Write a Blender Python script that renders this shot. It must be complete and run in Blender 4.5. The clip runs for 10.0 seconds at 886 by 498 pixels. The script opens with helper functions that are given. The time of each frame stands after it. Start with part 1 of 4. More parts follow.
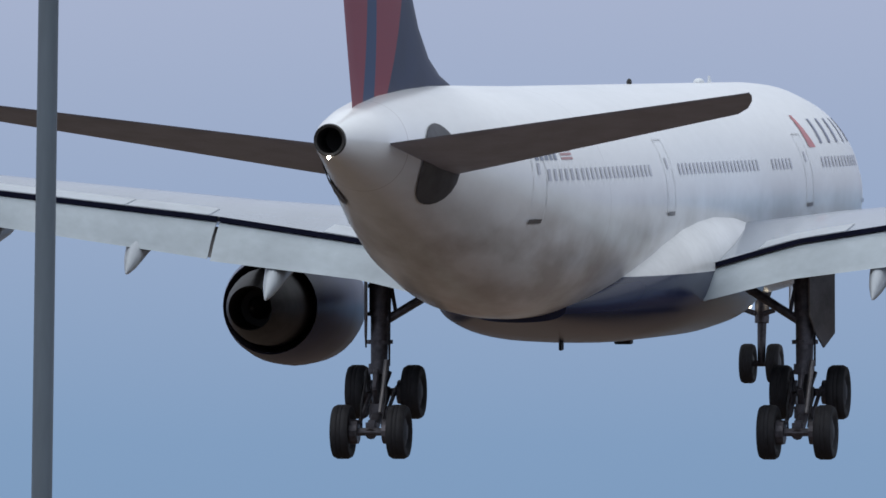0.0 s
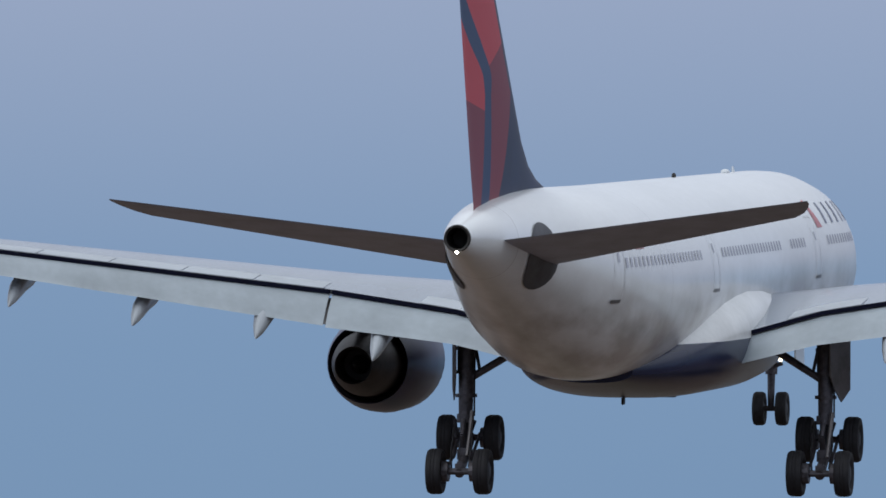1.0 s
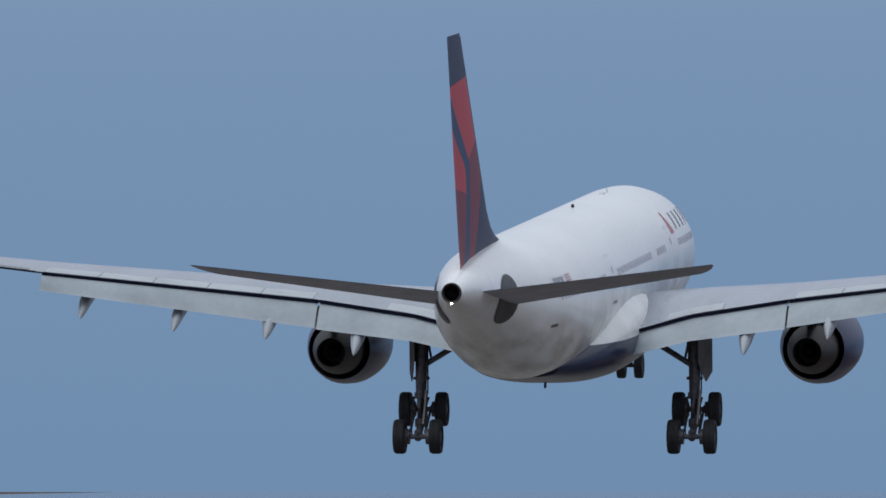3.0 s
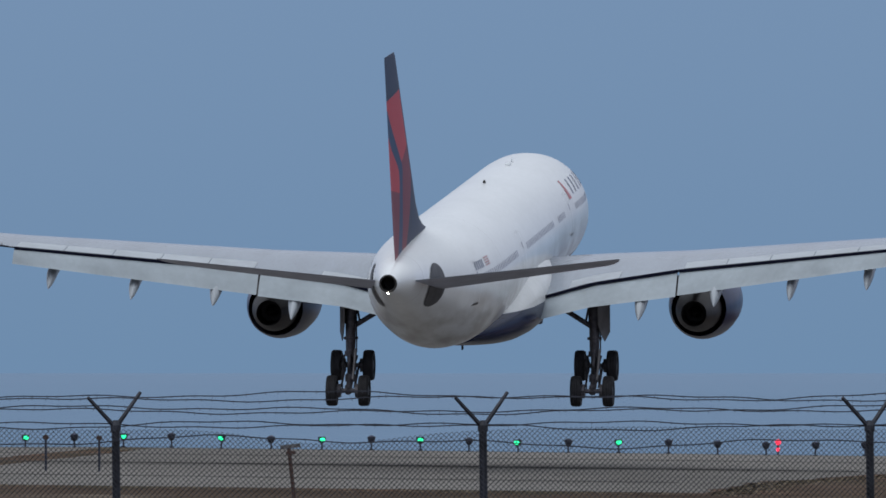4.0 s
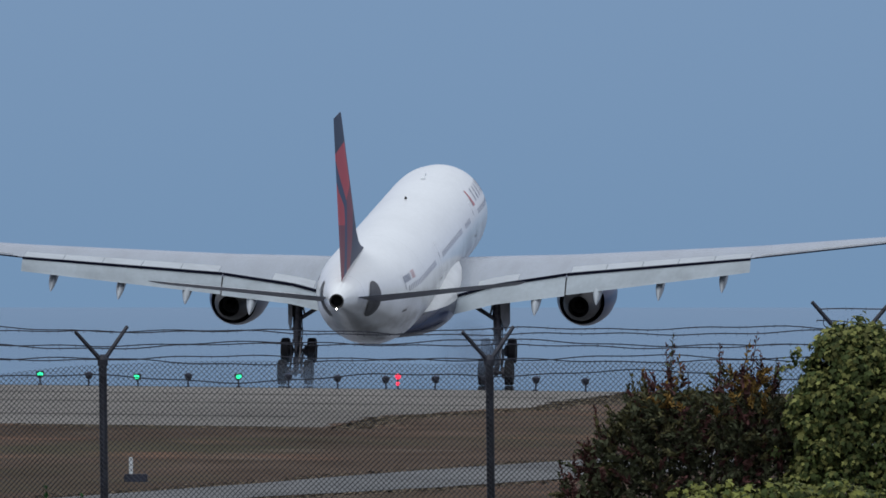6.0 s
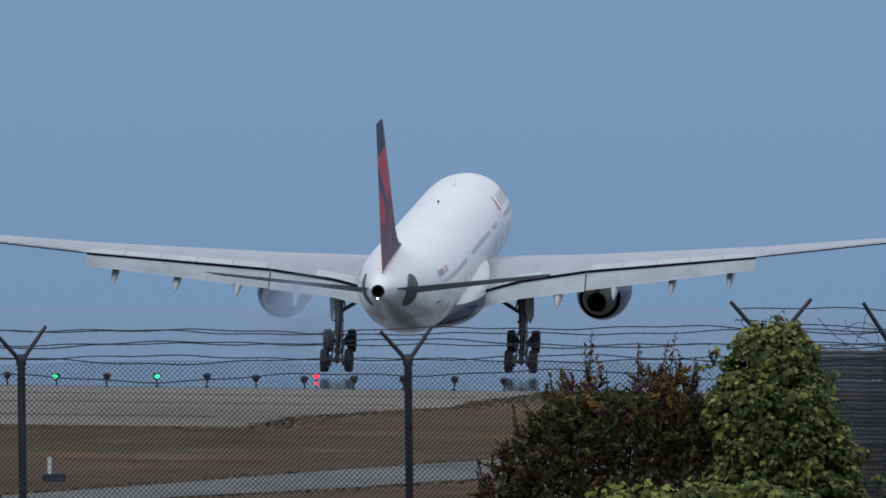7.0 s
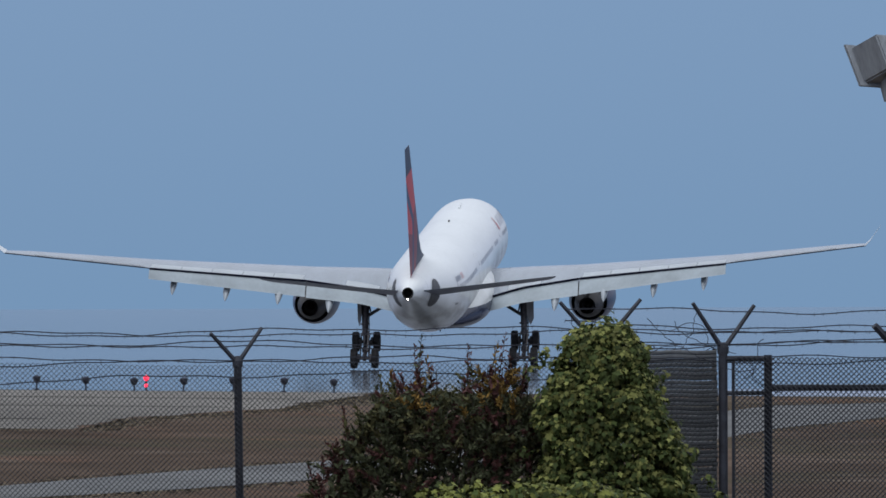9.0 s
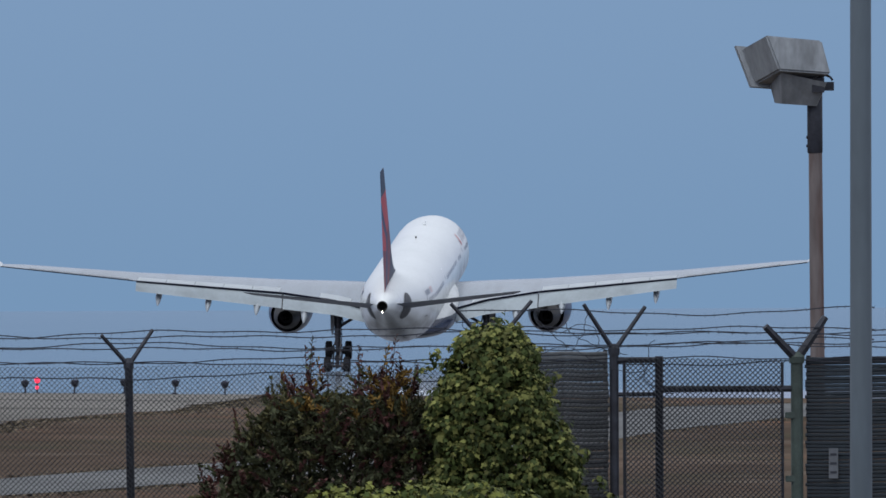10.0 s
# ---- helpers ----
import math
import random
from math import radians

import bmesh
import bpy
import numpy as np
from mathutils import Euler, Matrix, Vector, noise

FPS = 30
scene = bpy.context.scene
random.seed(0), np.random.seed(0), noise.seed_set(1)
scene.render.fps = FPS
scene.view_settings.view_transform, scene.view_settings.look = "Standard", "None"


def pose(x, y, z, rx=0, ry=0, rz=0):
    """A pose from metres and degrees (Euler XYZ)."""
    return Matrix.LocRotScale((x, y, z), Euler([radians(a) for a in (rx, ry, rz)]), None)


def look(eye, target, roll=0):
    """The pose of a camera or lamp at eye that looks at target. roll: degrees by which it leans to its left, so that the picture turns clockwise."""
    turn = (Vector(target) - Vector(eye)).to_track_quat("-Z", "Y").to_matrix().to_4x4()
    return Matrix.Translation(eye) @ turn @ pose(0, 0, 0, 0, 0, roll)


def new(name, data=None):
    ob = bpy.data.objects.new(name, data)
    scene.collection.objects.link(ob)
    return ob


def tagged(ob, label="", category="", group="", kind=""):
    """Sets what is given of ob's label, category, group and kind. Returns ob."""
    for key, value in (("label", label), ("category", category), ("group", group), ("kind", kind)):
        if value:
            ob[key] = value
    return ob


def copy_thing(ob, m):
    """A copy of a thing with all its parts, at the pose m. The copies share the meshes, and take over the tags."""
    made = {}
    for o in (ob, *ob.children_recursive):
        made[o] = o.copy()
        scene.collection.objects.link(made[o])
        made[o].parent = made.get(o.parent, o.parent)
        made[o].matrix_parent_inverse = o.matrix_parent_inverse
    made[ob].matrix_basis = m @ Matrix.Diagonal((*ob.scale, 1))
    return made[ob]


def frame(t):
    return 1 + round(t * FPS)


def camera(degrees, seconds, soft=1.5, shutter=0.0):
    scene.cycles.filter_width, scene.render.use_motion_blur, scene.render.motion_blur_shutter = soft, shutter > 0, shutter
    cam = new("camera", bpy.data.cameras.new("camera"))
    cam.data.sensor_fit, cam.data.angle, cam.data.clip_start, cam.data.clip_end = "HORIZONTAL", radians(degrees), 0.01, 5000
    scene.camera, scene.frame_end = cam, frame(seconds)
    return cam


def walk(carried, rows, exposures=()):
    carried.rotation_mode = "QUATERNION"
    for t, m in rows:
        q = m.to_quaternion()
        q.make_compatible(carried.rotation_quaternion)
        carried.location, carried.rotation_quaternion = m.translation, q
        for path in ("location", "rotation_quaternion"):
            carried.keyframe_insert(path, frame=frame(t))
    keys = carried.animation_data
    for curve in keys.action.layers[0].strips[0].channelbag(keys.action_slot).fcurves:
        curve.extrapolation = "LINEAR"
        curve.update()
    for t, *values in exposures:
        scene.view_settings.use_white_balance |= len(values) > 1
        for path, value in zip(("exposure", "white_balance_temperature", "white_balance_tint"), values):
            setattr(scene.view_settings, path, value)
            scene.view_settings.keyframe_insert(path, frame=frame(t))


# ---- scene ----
# The camera stands still on rising ground east of the airfield and pans after the landing aircraft.
cam = camera(3.4736, 10.0, soft=1.6)
VIEW = [  # seconds, pitch, lean, yaw
    (0, 2.543, -0.60, 7.577), (0.5, 2.292, -0.48, 6.624), (1, 1.958, -0.37, 5.852), (1.5, 1.497, -0.18, 5.048),
    (1.8, 1.237, 0, 4.513), (2, 1.165, 0, 4.228), (2.5, 1.014, 0, 3.606), (3.8, 0.538, 0, 2.041),
    (4, 0.410, 0, 1.810), (4.5, 0.239, 0, 1.354), (5, 0.211, 0, 1.026), (5.5, 0.155, 0, 0.623),
    (7, 0.151, 0, 0), (7.5, 0.155, 0.04, -0.148), (8, 0.155, 0.08, -0.371), (8.5, 0.151, 0.12, -0.499),
    (9, 0.155, 0.17, -0.669), (9.5, 0.157, 0.21, -0.909), (10, 0.160, 0.25, -1.097)]
walk(cam, [(t, pose(0, 0, 5, 90 + p, 0, y) @ pose(0, 0, 0, 0, 0, -r)) for t, p, r, y in VIEW],
     [(0, 0.13), (1, 0.01), (1.8, -0.06), (2.7, -0.08), (3.8, -0.12), (4.5, -0.07), (5.5, -0.02), (7.5, 0.06), (10, 0.1)])

# ---- light: a hazy overcast evening sky, brighter overhead ----
world = bpy.data.worlds.new("sky")
scene.world = world
world.use_nodes = True
wn, wl = world.node_tree.nodes, world.node_tree.links
wn.clear()
w_out, w_add = wn.new("ShaderNodeOutputWorld"), wn.new("ShaderNodeAddShader")
w_sky, w_bg1, w_bg2 = wn.new("ShaderNodeTexSky"), wn.new("ShaderNodeBackground"), wn.new("ShaderNodeBackground")
w_co, w_sep, w_ramp = wn.new("ShaderNodeTexCoord"), wn.new("ShaderNodeSeparateXYZ"), wn.new("ShaderNodeValToRGB")
w_sky.sky_type, w_sky.sun_disc = "NISHITA", False
w_sky.sun_elevation, w_sky.sun_rotation = radians(50), radians(-150)
w_bg1.inputs[1].default_value = 0.006
ramp = w_ramp.color_ramp
for pos, col in ((0.03, (0.165, 0.275, 0.455, 1)), (0.062, (0.325, 0.375, 0.53, 1)), (0.25, (0.55, 0.6, 0.7, 1))):
    ramp.elements.new(pos).color = col
ramp.elements[0].color, ramp.elements[-1].color = (0.15, 0.265, 0.435, 1), (0.9, 0.96, 1.02, 1)
wl.new(w_co.outputs["Generated"], w_sep.inputs[0])
wl.new(w_sep.outputs["Z"], w_ramp.inputs[0])
wl.new(w_sky.outputs[0], w_bg1.inputs[0])
wl.new(w_ramp.outputs[0], w_bg2.inputs[0])
wl.new(w_bg1.outputs[0], w_add.inputs[0])
wl.new(w_bg2.outputs[0], w_add.inputs[1])
wl.new(w_add.outputs[0], w_out.inputs[0])
sun = new("sun", bpy.data.lights.new("sun", "SUN"))
sun.data.energy, sun.data.angle, sun.data.color = 0.6, radians(25), (1, 0.98, 0.94)
sun.matrix_world = look((-60, -90, 130), (0, 0, 0))


# ---- materials ----
def mat(name, color, rough=0.6, metal=0.0, vary=0.12, scale=3.0, fine=40.0, bump=0.0, stretch=(1, 1, 1), dirt=None, spec=0.5, random_hue=0.0, island=False):
    m = bpy.data.materials.new(name)
    m.use_nodes = True
    n, l = m.node_tree.nodes, m.node_tree.links
    b = n["Principled BSDF"]
    b.inputs["Roughness"].default_value, b.inputs["Metallic"].default_value = rough, metal
    b.inputs["Specular IOR Level"].default_value = spec
    co, mp = n.new("ShaderNodeTexCoord"), n.new("ShaderNodeMapping")
    mp.inputs["Scale"].default_value = stretch
    l.new(co.outputs["Object"], mp.inputs[0])
    big, small = n.new("ShaderNodeTexNoise"), n.new("ShaderNodeTexNoise")
    big.inputs["Scale"].default_value, small.inputs["Scale"].default_value = scale, fine
    big.inputs["Detail"].default_value, small.inputs["Detail"].default_value = 5, 3
    l.new(mp.outputs[0], big.inputs[0])
    l.new(mp.outputs[0], small.inputs[0])
    mix = n.new("ShaderNodeMixRGB")
    lo = dirt or tuple(c * (1 - vary) for c in color)
    mix.inputs[1].default_value, mix.inputs[2].default_value = (*lo, 1), (*[min(1, c * (1 + vary * 0.5)) for c in color], 1)
    rp = n.new("ShaderNodeMapRange")
    rp.inputs[1].default_value, rp.inputs[2].default_value = 0.32, 0.6
    l.new(big.outputs[0], rp.inputs[0])
    l.new(rp.outputs[0], mix.inputs[0])
    mul = n.new("ShaderNodeMixRGB")
    mul.blend_type, mul.inputs[0].default_value = "MULTIPLY", min(1, vary * 1.5)
    l.new(mix.outputs[0], mul.inputs[1])
    l.new(small.outputs[0], mul.inputs[2])
    last = mul
    if random_hue:
        info, hsv = n.new("ShaderNodeNewGeometry") if island else n.new("ShaderNodeObjectInfo"), n.new("ShaderNodeHueSaturation")
        mr = n.new("ShaderNodeMapRange")
        mr.inputs[3].default_value, mr.inputs[4].default_value = 1 - random_hue, 1 + random_hue
        l.new(info.outputs["Random Per Island" if island else "Random"], mr.inputs[0])
        l.new(mr.outputs[0], hsv.inputs["Value"])
        l.new(last.outputs[0], hsv.inputs["Color"])
        last = hsv
    l.new(last.outputs[0], b.inputs["Base Color"])
    if bump:
        bp = n.new("ShaderNodeBump")
        bp.inputs["Strength"].default_value, bp.inputs["Distance"].default_value = bump, 0.05
        l.new(small.outputs[0], bp.inputs["Height"])
        l.new(bp.outputs[0], b.inputs["Normal"])
    return m


def glow(name, color, strength):
    m = bpy.data.materials.new(name)
    m.use_nodes = True
    b = m.node_tree.nodes["Principled BSDF"]
    b.inputs["Base Color"].default_value = (*color, 1)
    b.inputs["Emission Color"].default_value, b.inputs["Emission Strength"].default_value = (*color, 1), strength
    return m


def field(m, fn):
    """Mix a second colour into the paint of m where fn, given the node tree and the object's x, y, z sockets, says so."""
    n, l = m.node_tree.nodes, m.node_tree.links
    b = n["Principled BSDF"]
    co, sp = n.new("ShaderNodeTexCoord"), n.new("ShaderNodeSeparateXYZ")
    l.new(co.outputs["Object"], sp.inputs[0])

    def op(kind, a, c=0.0, d=0.0):
        node = n.new("ShaderNodeMath")
        node.operation = kind
        for i, v in enumerate((a, c, d)):
            if isinstance(v, (int, float)):
                node.inputs[i].default_value = v
            else:
                l.new(v, node.inputs[i])
        return node.outputs[0]
    for mask, color in fn(op, *sp.outputs):
        old = b.inputs["Base Color"].links[0].from_socket
        mx = n.new("ShaderNodeMixRGB")
        l.new(mask, mx.inputs[0])
        l.new(old, mx.inputs[1])
        mx.inputs[2].default_value = (*color, 1)
        l.new(mx.outputs[0], b.inputs["Base Color"])
    return m


NAVY, RED = (0.012, 0.019, 0.06), (0.5, 0.035, 0.045)
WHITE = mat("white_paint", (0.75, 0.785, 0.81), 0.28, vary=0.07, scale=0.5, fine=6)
WINGGREY = mat("wing_grey_paint", (0.25, 0.29, 0.35), 0.14, vary=0.14, scale=0.6, fine=9, stretch=(1.2, 0.2, 0.3))
SPOILER = mat("spoiler_pale_paint", (0.43, 0.47, 0.515), 0.3, vary=0.12, scale=0.7, fine=8)
FLAPGREY = mat("flap_grey_paint", (0.385, 0.44, 0.485), 0.33, vary=0.15, scale=0.7, fine=5, stretch=(0.8, 0.7, 0.7))
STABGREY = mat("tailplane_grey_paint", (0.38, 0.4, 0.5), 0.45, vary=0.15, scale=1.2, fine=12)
BARE = mat("bare_metal_plate", (0.22, 0.21, 0.215), 0.42, metal=0.5, vary=0.25, scale=2, fine=15)
# near-black for solid strips that paint shade into the wing's gaps
GAPSHADE = mat("gap_shade_black", (0.01, 0.011, 0.025), 0.9, spec=0.03)
RUBBER = mat("tyre_rubber", (0.016, 0.016, 0.021), 0.75, vary=0.3, scale=6)
GEARMETAL = mat("gear_steel", (0.13, 0.125, 0.145), 0.5, metal=0.5, vary=0.35, scale=6)
RIM = mat("wheel_rim_metal", (0.028, 0.028, 0.034), 0.55, metal=0.5)
NACELLE = mat("nacelle_navy_paint", (0.02, 0.03, 0.095), 0.3, vary=0.2, scale=1, spec=0.12)
DUCT = mat("exhaust_duct_metal", (0.05, 0.043, 0.045), 0.5, metal=0.3, vary=0.35, scale=2.5, spec=0.2)
ROOTPLATE = mat("stained_dark_plate", (0.085, 0.085, 0.095), 0.5, metal=0.2, vary=0.3, scale=2)
DARKDUCT = mat("dark_nozzle_lining", (0.06, 0.058, 0.085), 0.45, vary=0.3, scale=2)
SOOT = mat("sooty_exhaust", (0.02, 0.018, 0.017), 0.6, vary=0.3)
PANE = mat("cabin_window", (0.48, 0.49, 0.55), 0.15, vary=0.1)
LINE = mat("panel_joint", (0.69, 0.7, 0.72), 0.4)
FUSEPAINT = mat("fuselage_paint", (0.84, 0.86, 0.875), 0.22, vary=0.06, scale=0.35, fine=4, stretch=(1, 0.35, 1))
field(FUSEPAINT, lambda op, x, y, z: [
    (op("MULTIPLY", op("LESS_THAN", z, op("MULTIPLY_ADD", y, 0.012, -1.8)), op("GREATER_THAN", y, -4.0)), NAVY)])
# brownish stain blotches, thickened on the lower half to paint the belly's shade
fn_, fl_ = FUSEPAINT.node_tree.nodes, FUSEPAINT.node_tree.links
f_co, f_map, f_no, f_rng, f_mix = (fn_.new("ShaderNode" + k) for k in ("TexCoord", "Mapping", "TexNoise", "MapRange", "MixRGB"))
f_map.inputs["Scale"].default_value = (0.9, 0.28, 0.5)
f_no.inputs["Scale"].default_value, f_no.inputs["Detail"].default_value = 1.3, 6
f_rng.inputs[1].default_value, f_rng.inputs[2].default_value, f_rng.inputs[4].default_value = 0.38, 0.66, 0.75
fl_.new(f_co.outputs["Object"], f_map.inputs[0])
fl_.new(f_map.outputs[0], f_no.inputs[0])
fl_.new(f_no.outputs[0], f_rng.inputs[0])
f_sep, f_low, f_mul = (fn_.new("ShaderNode" + k) for k in ("SeparateXYZ", "MapRange", "Math"))
f_low.inputs[1].default_value, f_low.inputs[2].default_value = 0.5, -0.9
f_mul.operation = "MULTIPLY"
fl_.new(f_co.outputs["Object"], f_sep.inputs[0])
fl_.new(f_sep.outputs["Z"], f_low.inputs[0])
fl_.new(f_rng.outputs[0], f_mul.inputs[0])
fl_.new(f_low.outputs[0], f_mul.inputs[1])
fl_.new(f_mul.outputs[0], f_mix.inputs[0])
fl_.new(fn_["Principled BSDF"].inputs["Base Color"].links[0].from_socket, f_mix.inputs[1])
f_mix.inputs[2].default_value = (0.42, 0.39, 0.37, 1)
fl_.new(f_mix.outputs[0], fn_["Principled BSDF"].inputs["Base Color"])
field(FUSEPAINT, lambda op, x, y, z: [(op("LESS_THAN", op("ABSOLUTE", op("SUBTRACT", y, at)), 0.02), (0.6, 0.6, 0.61)) for at in (-28.3, -12.2)])
FAIRPAINT = mat("fairing_paint", (0.8, 0.81, 0.815), 0.27, vary=0.1, scale=0.6, fine=5, spec=0.4)
field(FAIRPAINT, lambda op, x, y, z: [(op("LESS_THAN", z, op("MULTIPLY_ADD", y, 0.01, -1.8)), NAVY)])


def fin_colours(op, x, y, z):
    v = op("DIVIDE", op("SUBTRACT", z, 2.4), 8.75)
    back = op("MULTIPLY_ADD", v, -3.1, -29.9)
    front = op("MULTIPLY_ADD", v, -9.7, -19.4)
    u = op("DIVIDE", op("SUBTRACT", y, back), op("SUBTRACT", front, back))
    edge = op("MINIMUM", op("MULTIPLY_ADD", v, 1.45, 0.35), 0.88)
    red = op("MULTIPLY", op("LESS_THAN", v, op("MULTIPLY_ADD", u, 0.03, 0.785)), op("LESS_THAN", u, edge))
    # one stripe leaves the trailing edge, swings forward and runs down to the root
    upper = op("MULTIPLY_ADD", v, -1.84, 1.256)
    lower = op("MULTIPLY_ADD", v, 0.66, 0.18)
    mid = op("SMOOTH_MIN", upper, lower, 0.12)
    half = op("MULTIPLY_ADD", op("MINIMUM", op("MAXIMUM", op("SUBTRACT", v, 0.36), 0.0), 0.18), 0.4, 0.058)
    stripe = op("MULTIPLY", op("LESS_THAN", op("ABSOLUTE", op("SUBTRACT", u, mid)), half), op("LESS_THAN", v, 0.74))
    behind = op("MULTIPLY", op("LESS_THAN", u, mid), op("LESS_THAN", op("MULTIPLY_ADD", u, 0.12, v), 0.35))
    ahead = op("MULTIPLY", op("GREATER_THAN", u, mid), op("LESS_THAN", op("MULTIPLY_ADD", u, -0.2, v), 0.35))
    deep = op("MULTIPLY", red, op("MAXIMUM", behind, ahead))
    return [(red, RED), (deep, (0.2, 0.02, 0.035)), (stripe, (0.016, 0.04, 0.11))]


FINPAINT = field(mat("fin_paint", NAVY, 0.42, vary=0.15, scale=0.8, spec=0.14), fin_colours)


# ---- mesh tools ----
def part(name, bm, material, parent=None, label=""):
    me = bpy.data.meshes.new(name)
    bmesh.ops.recalc_face_normals(bm, faces=bm.faces)
    bm.to_mesh(me)
    bm.free()
    me.materials.append(material)
    ob = new(name, me)
    if parent:
        ob.parent = parent
    return tagged(ob, label)


def smooth(ob, angle=35):
    me = ob.data
    me.shade_smooth()
    me.set_sharp_from_angle(angle=radians(angle))
    return ob


def thing(name, m, label, category, group="", kind=""):
    ob = new(name)
    ob.matrix_basis = m
    return tagged(ob, label, category, group, kind)


def loft(rings, bm=None, caps=(True, True), closed=True):
    bm = bm or bmesh.new()
    vs = [[bm.verts.new(p) for p in r] for r in rings]
    k = len(vs[0])
    for a, b in zip(vs, vs[1:]):
        for i in range(k if closed else k - 1):
            bm.faces.new((a[i], a[(i + 1) % k], b[(i + 1) % k], b[i]))
    if closed:
        for on, r in zip(caps, (vs[0], vs[-1])):
            if on:
                bm.faces.new(r)
    return bm


def ring(c, rx, rz, n=40, axis="y", power=1.0):
    out = []
    for i in range(n):
        a = 2 * math.pi * i / n
        p, q = math.cos(a), math.sin(a)
        if power != 1:
            p, q = math.copysign(abs(p) ** power, p), math.copysign(abs(q) ** power, q)
        d = {"y": (p * rx, 0, q * rz), "x": (0, p * rx, q * rz), "z": (p * rx, q * rz, 0)}[axis]
        out.append((c[0] + d[0], c[1] + d[1], c[2] + d[2]))
    return out


def tube(p, q, r0, r1=None, bm=None, n=10):
    p, q = Vector(p), Vector(q)
    d = (q - p).normalized()
    s = d.orthogonal().normalized()
    u = d.cross(s)
    r1 = r0 if r1 is None else r1
    return loft([[o + (s * math.cos(6.28318 * i / n) + u * math.sin(6.28318 * i / n)) * r for i in range(n)] for o, r in ((p, r0), (q, r1))], bm)


def box(c, size, bm=None, m=None, bevel=0.0):
    made = bmesh.new()
    bmesh.ops.create_cube(made, size=1, matrix=Matrix.Translation(c) @ (m or Matrix()) @ Matrix.Diagonal((*size, 1)))
    if bevel:
        bmesh.ops.bevel(made, geom=made.edges[:], offset=bevel, segments=2, affect="EDGES")
    if bm is None:
        return made
    tmp = bpy.data.meshes.new("tmp")
    made.to_mesh(tmp)
    made.free()
    bm.from_mesh(tmp)
    bpy.data.meshes.remove(tmp)
    return bm


def blob(c, r, bm=None, seg=12):
    bm = bm or bmesh.new()
    bmesh.ops.create_uvsphere(bm, u_segments=seg, v_segments=max(6, seg // 2), radius=1, matrix=Matrix.Translation(c) @ Matrix.Diagonal((*r, 1)))
    return bm


# ---- the ground ----
def smoothstep(a, b, v):
    t = min(1, max(0, (v - a) / (b - a)))
    return t * t * (3 - 2 * t)


def ground_height(x, y):
    """Rising ground at the camera, a flat field beyond it, and a slow fall far down the runway."""
    z = 3.3 * (1 - smoothstep(20, 60, y)) + 2.3 * smoothstep(20, 60, y) * (1 - smoothstep(135, 300, y))
    z -= 0.012 * max(-40, min(40, x)) * smoothstep(330, 520, y) * (1 - smoothstep(742, 760, y))
    z -= 0.25 * smoothstep(380, 520, y) + 1.1 * smoothstep(930, 1080, y)
    return z


GRASS = mat("dry_grass", (0.16, 0.117, 0.094), 1.0, vary=0.45, scale=0.05, fine=0.5, stretch=(0.5, 0.12, 1), dirt=(0.09, 0.07, 0.056), spec=0.0)
g_n, g_l = GRASS.node_tree.nodes, GRASS.node_tree.links
for g_scale, g_stretch, g_lo, g_hi, g_col in ((0.11, (0.55, 0.14, 1), 0.5, 0.62, (0.078, 0.074, 0.052)), (0.3, (0.3, 0.11, 1), 0.58, 0.7, (0.2, 0.165, 0.137)), (0.2, (0.35, 0.09, 1), 0.55, 0.66, (0.19, 0.11, 0.08))):
    # dull green, straw and reddish patches
    g_co, g_map, g_no, g_rng, g_mix = (g_n.new("ShaderNode" + k) for k in ("TexCoord", "Mapping", "TexNoise", "MapRange", "MixRGB"))
    g_map.inputs["Scale"].default_value, g_map.inputs["Location"].default_value = g_stretch, (g_scale * 90, 7, 0)
    g_no.inputs["Scale"].default_value, g_no.inputs["Detail"].default_value, g_no.inputs["Roughness"].default_value = g_scale, 6, 0.62
    g_rng.inputs[1].default_value, g_rng.inputs[2].default_value, g_rng.inputs[4].default_value = g_lo, g_hi, 0.75
    g_l.new(g_co.outputs["Object"], g_map.inputs[0])
    g_l.new(g_map.outputs[0], g_no.inputs[0])
    g_l.new(g_no.outputs[0], g_rng.inputs[0])
    g_l.new(g_rng.outputs[0], g_mix.inputs[0])
    g_l.new(g_n["Principled BSDF"].inputs["Base Color"].links[0].from_socket, g_mix.inputs[1])
    g_mix.inputs[2].default_value = (*g_col, 1)
    g_l.new(g_mix.outputs[0], g_n["Principled BSDF"].inputs["Base Color"])
CONCRETE = mat("worn_concrete", (0.235, 0.222, 0.21), 1.0, vary=0.2, scale=0.08, fine=1.2, stretch=(0.5, 0.12, 1), spec=0.0)
ROADTAR = mat("grey_asphalt", (0.185, 0.187, 0.193), 1.0, vary=0.18, scale=0.2, fine=2, stretch=(1, 0.2, 1), spec=0.0)
RUNWAY = mat("wet_looking_runway", (0.045, 0.047, 0.05), 0.068, vary=0.2, scale=0.05, fine=1, stretch=(1, 0.1, 1), spec=1.0)


def sheet(name, xs, ys, material, lift=0.0, inside=None, kind="structure", rough=0.0):
    bm = bmesh.new()
    rng = random.Random(name)
    grid = [[bm.verts.new((x, y, ground_height(x, y) + lift + rough * rng.uniform(-1, 1))) for x in xs] for y in ys]
    for j in range(len(ys) - 1):
        for i in range(len(xs) - 1):
            bm.faces.new((grid[j][i], grid[j][i + 1], grid[j + 1][i + 1], grid[j + 1][i]))
    return smooth(tagged(part(name, bm, material), "", "", "", kind), 60)


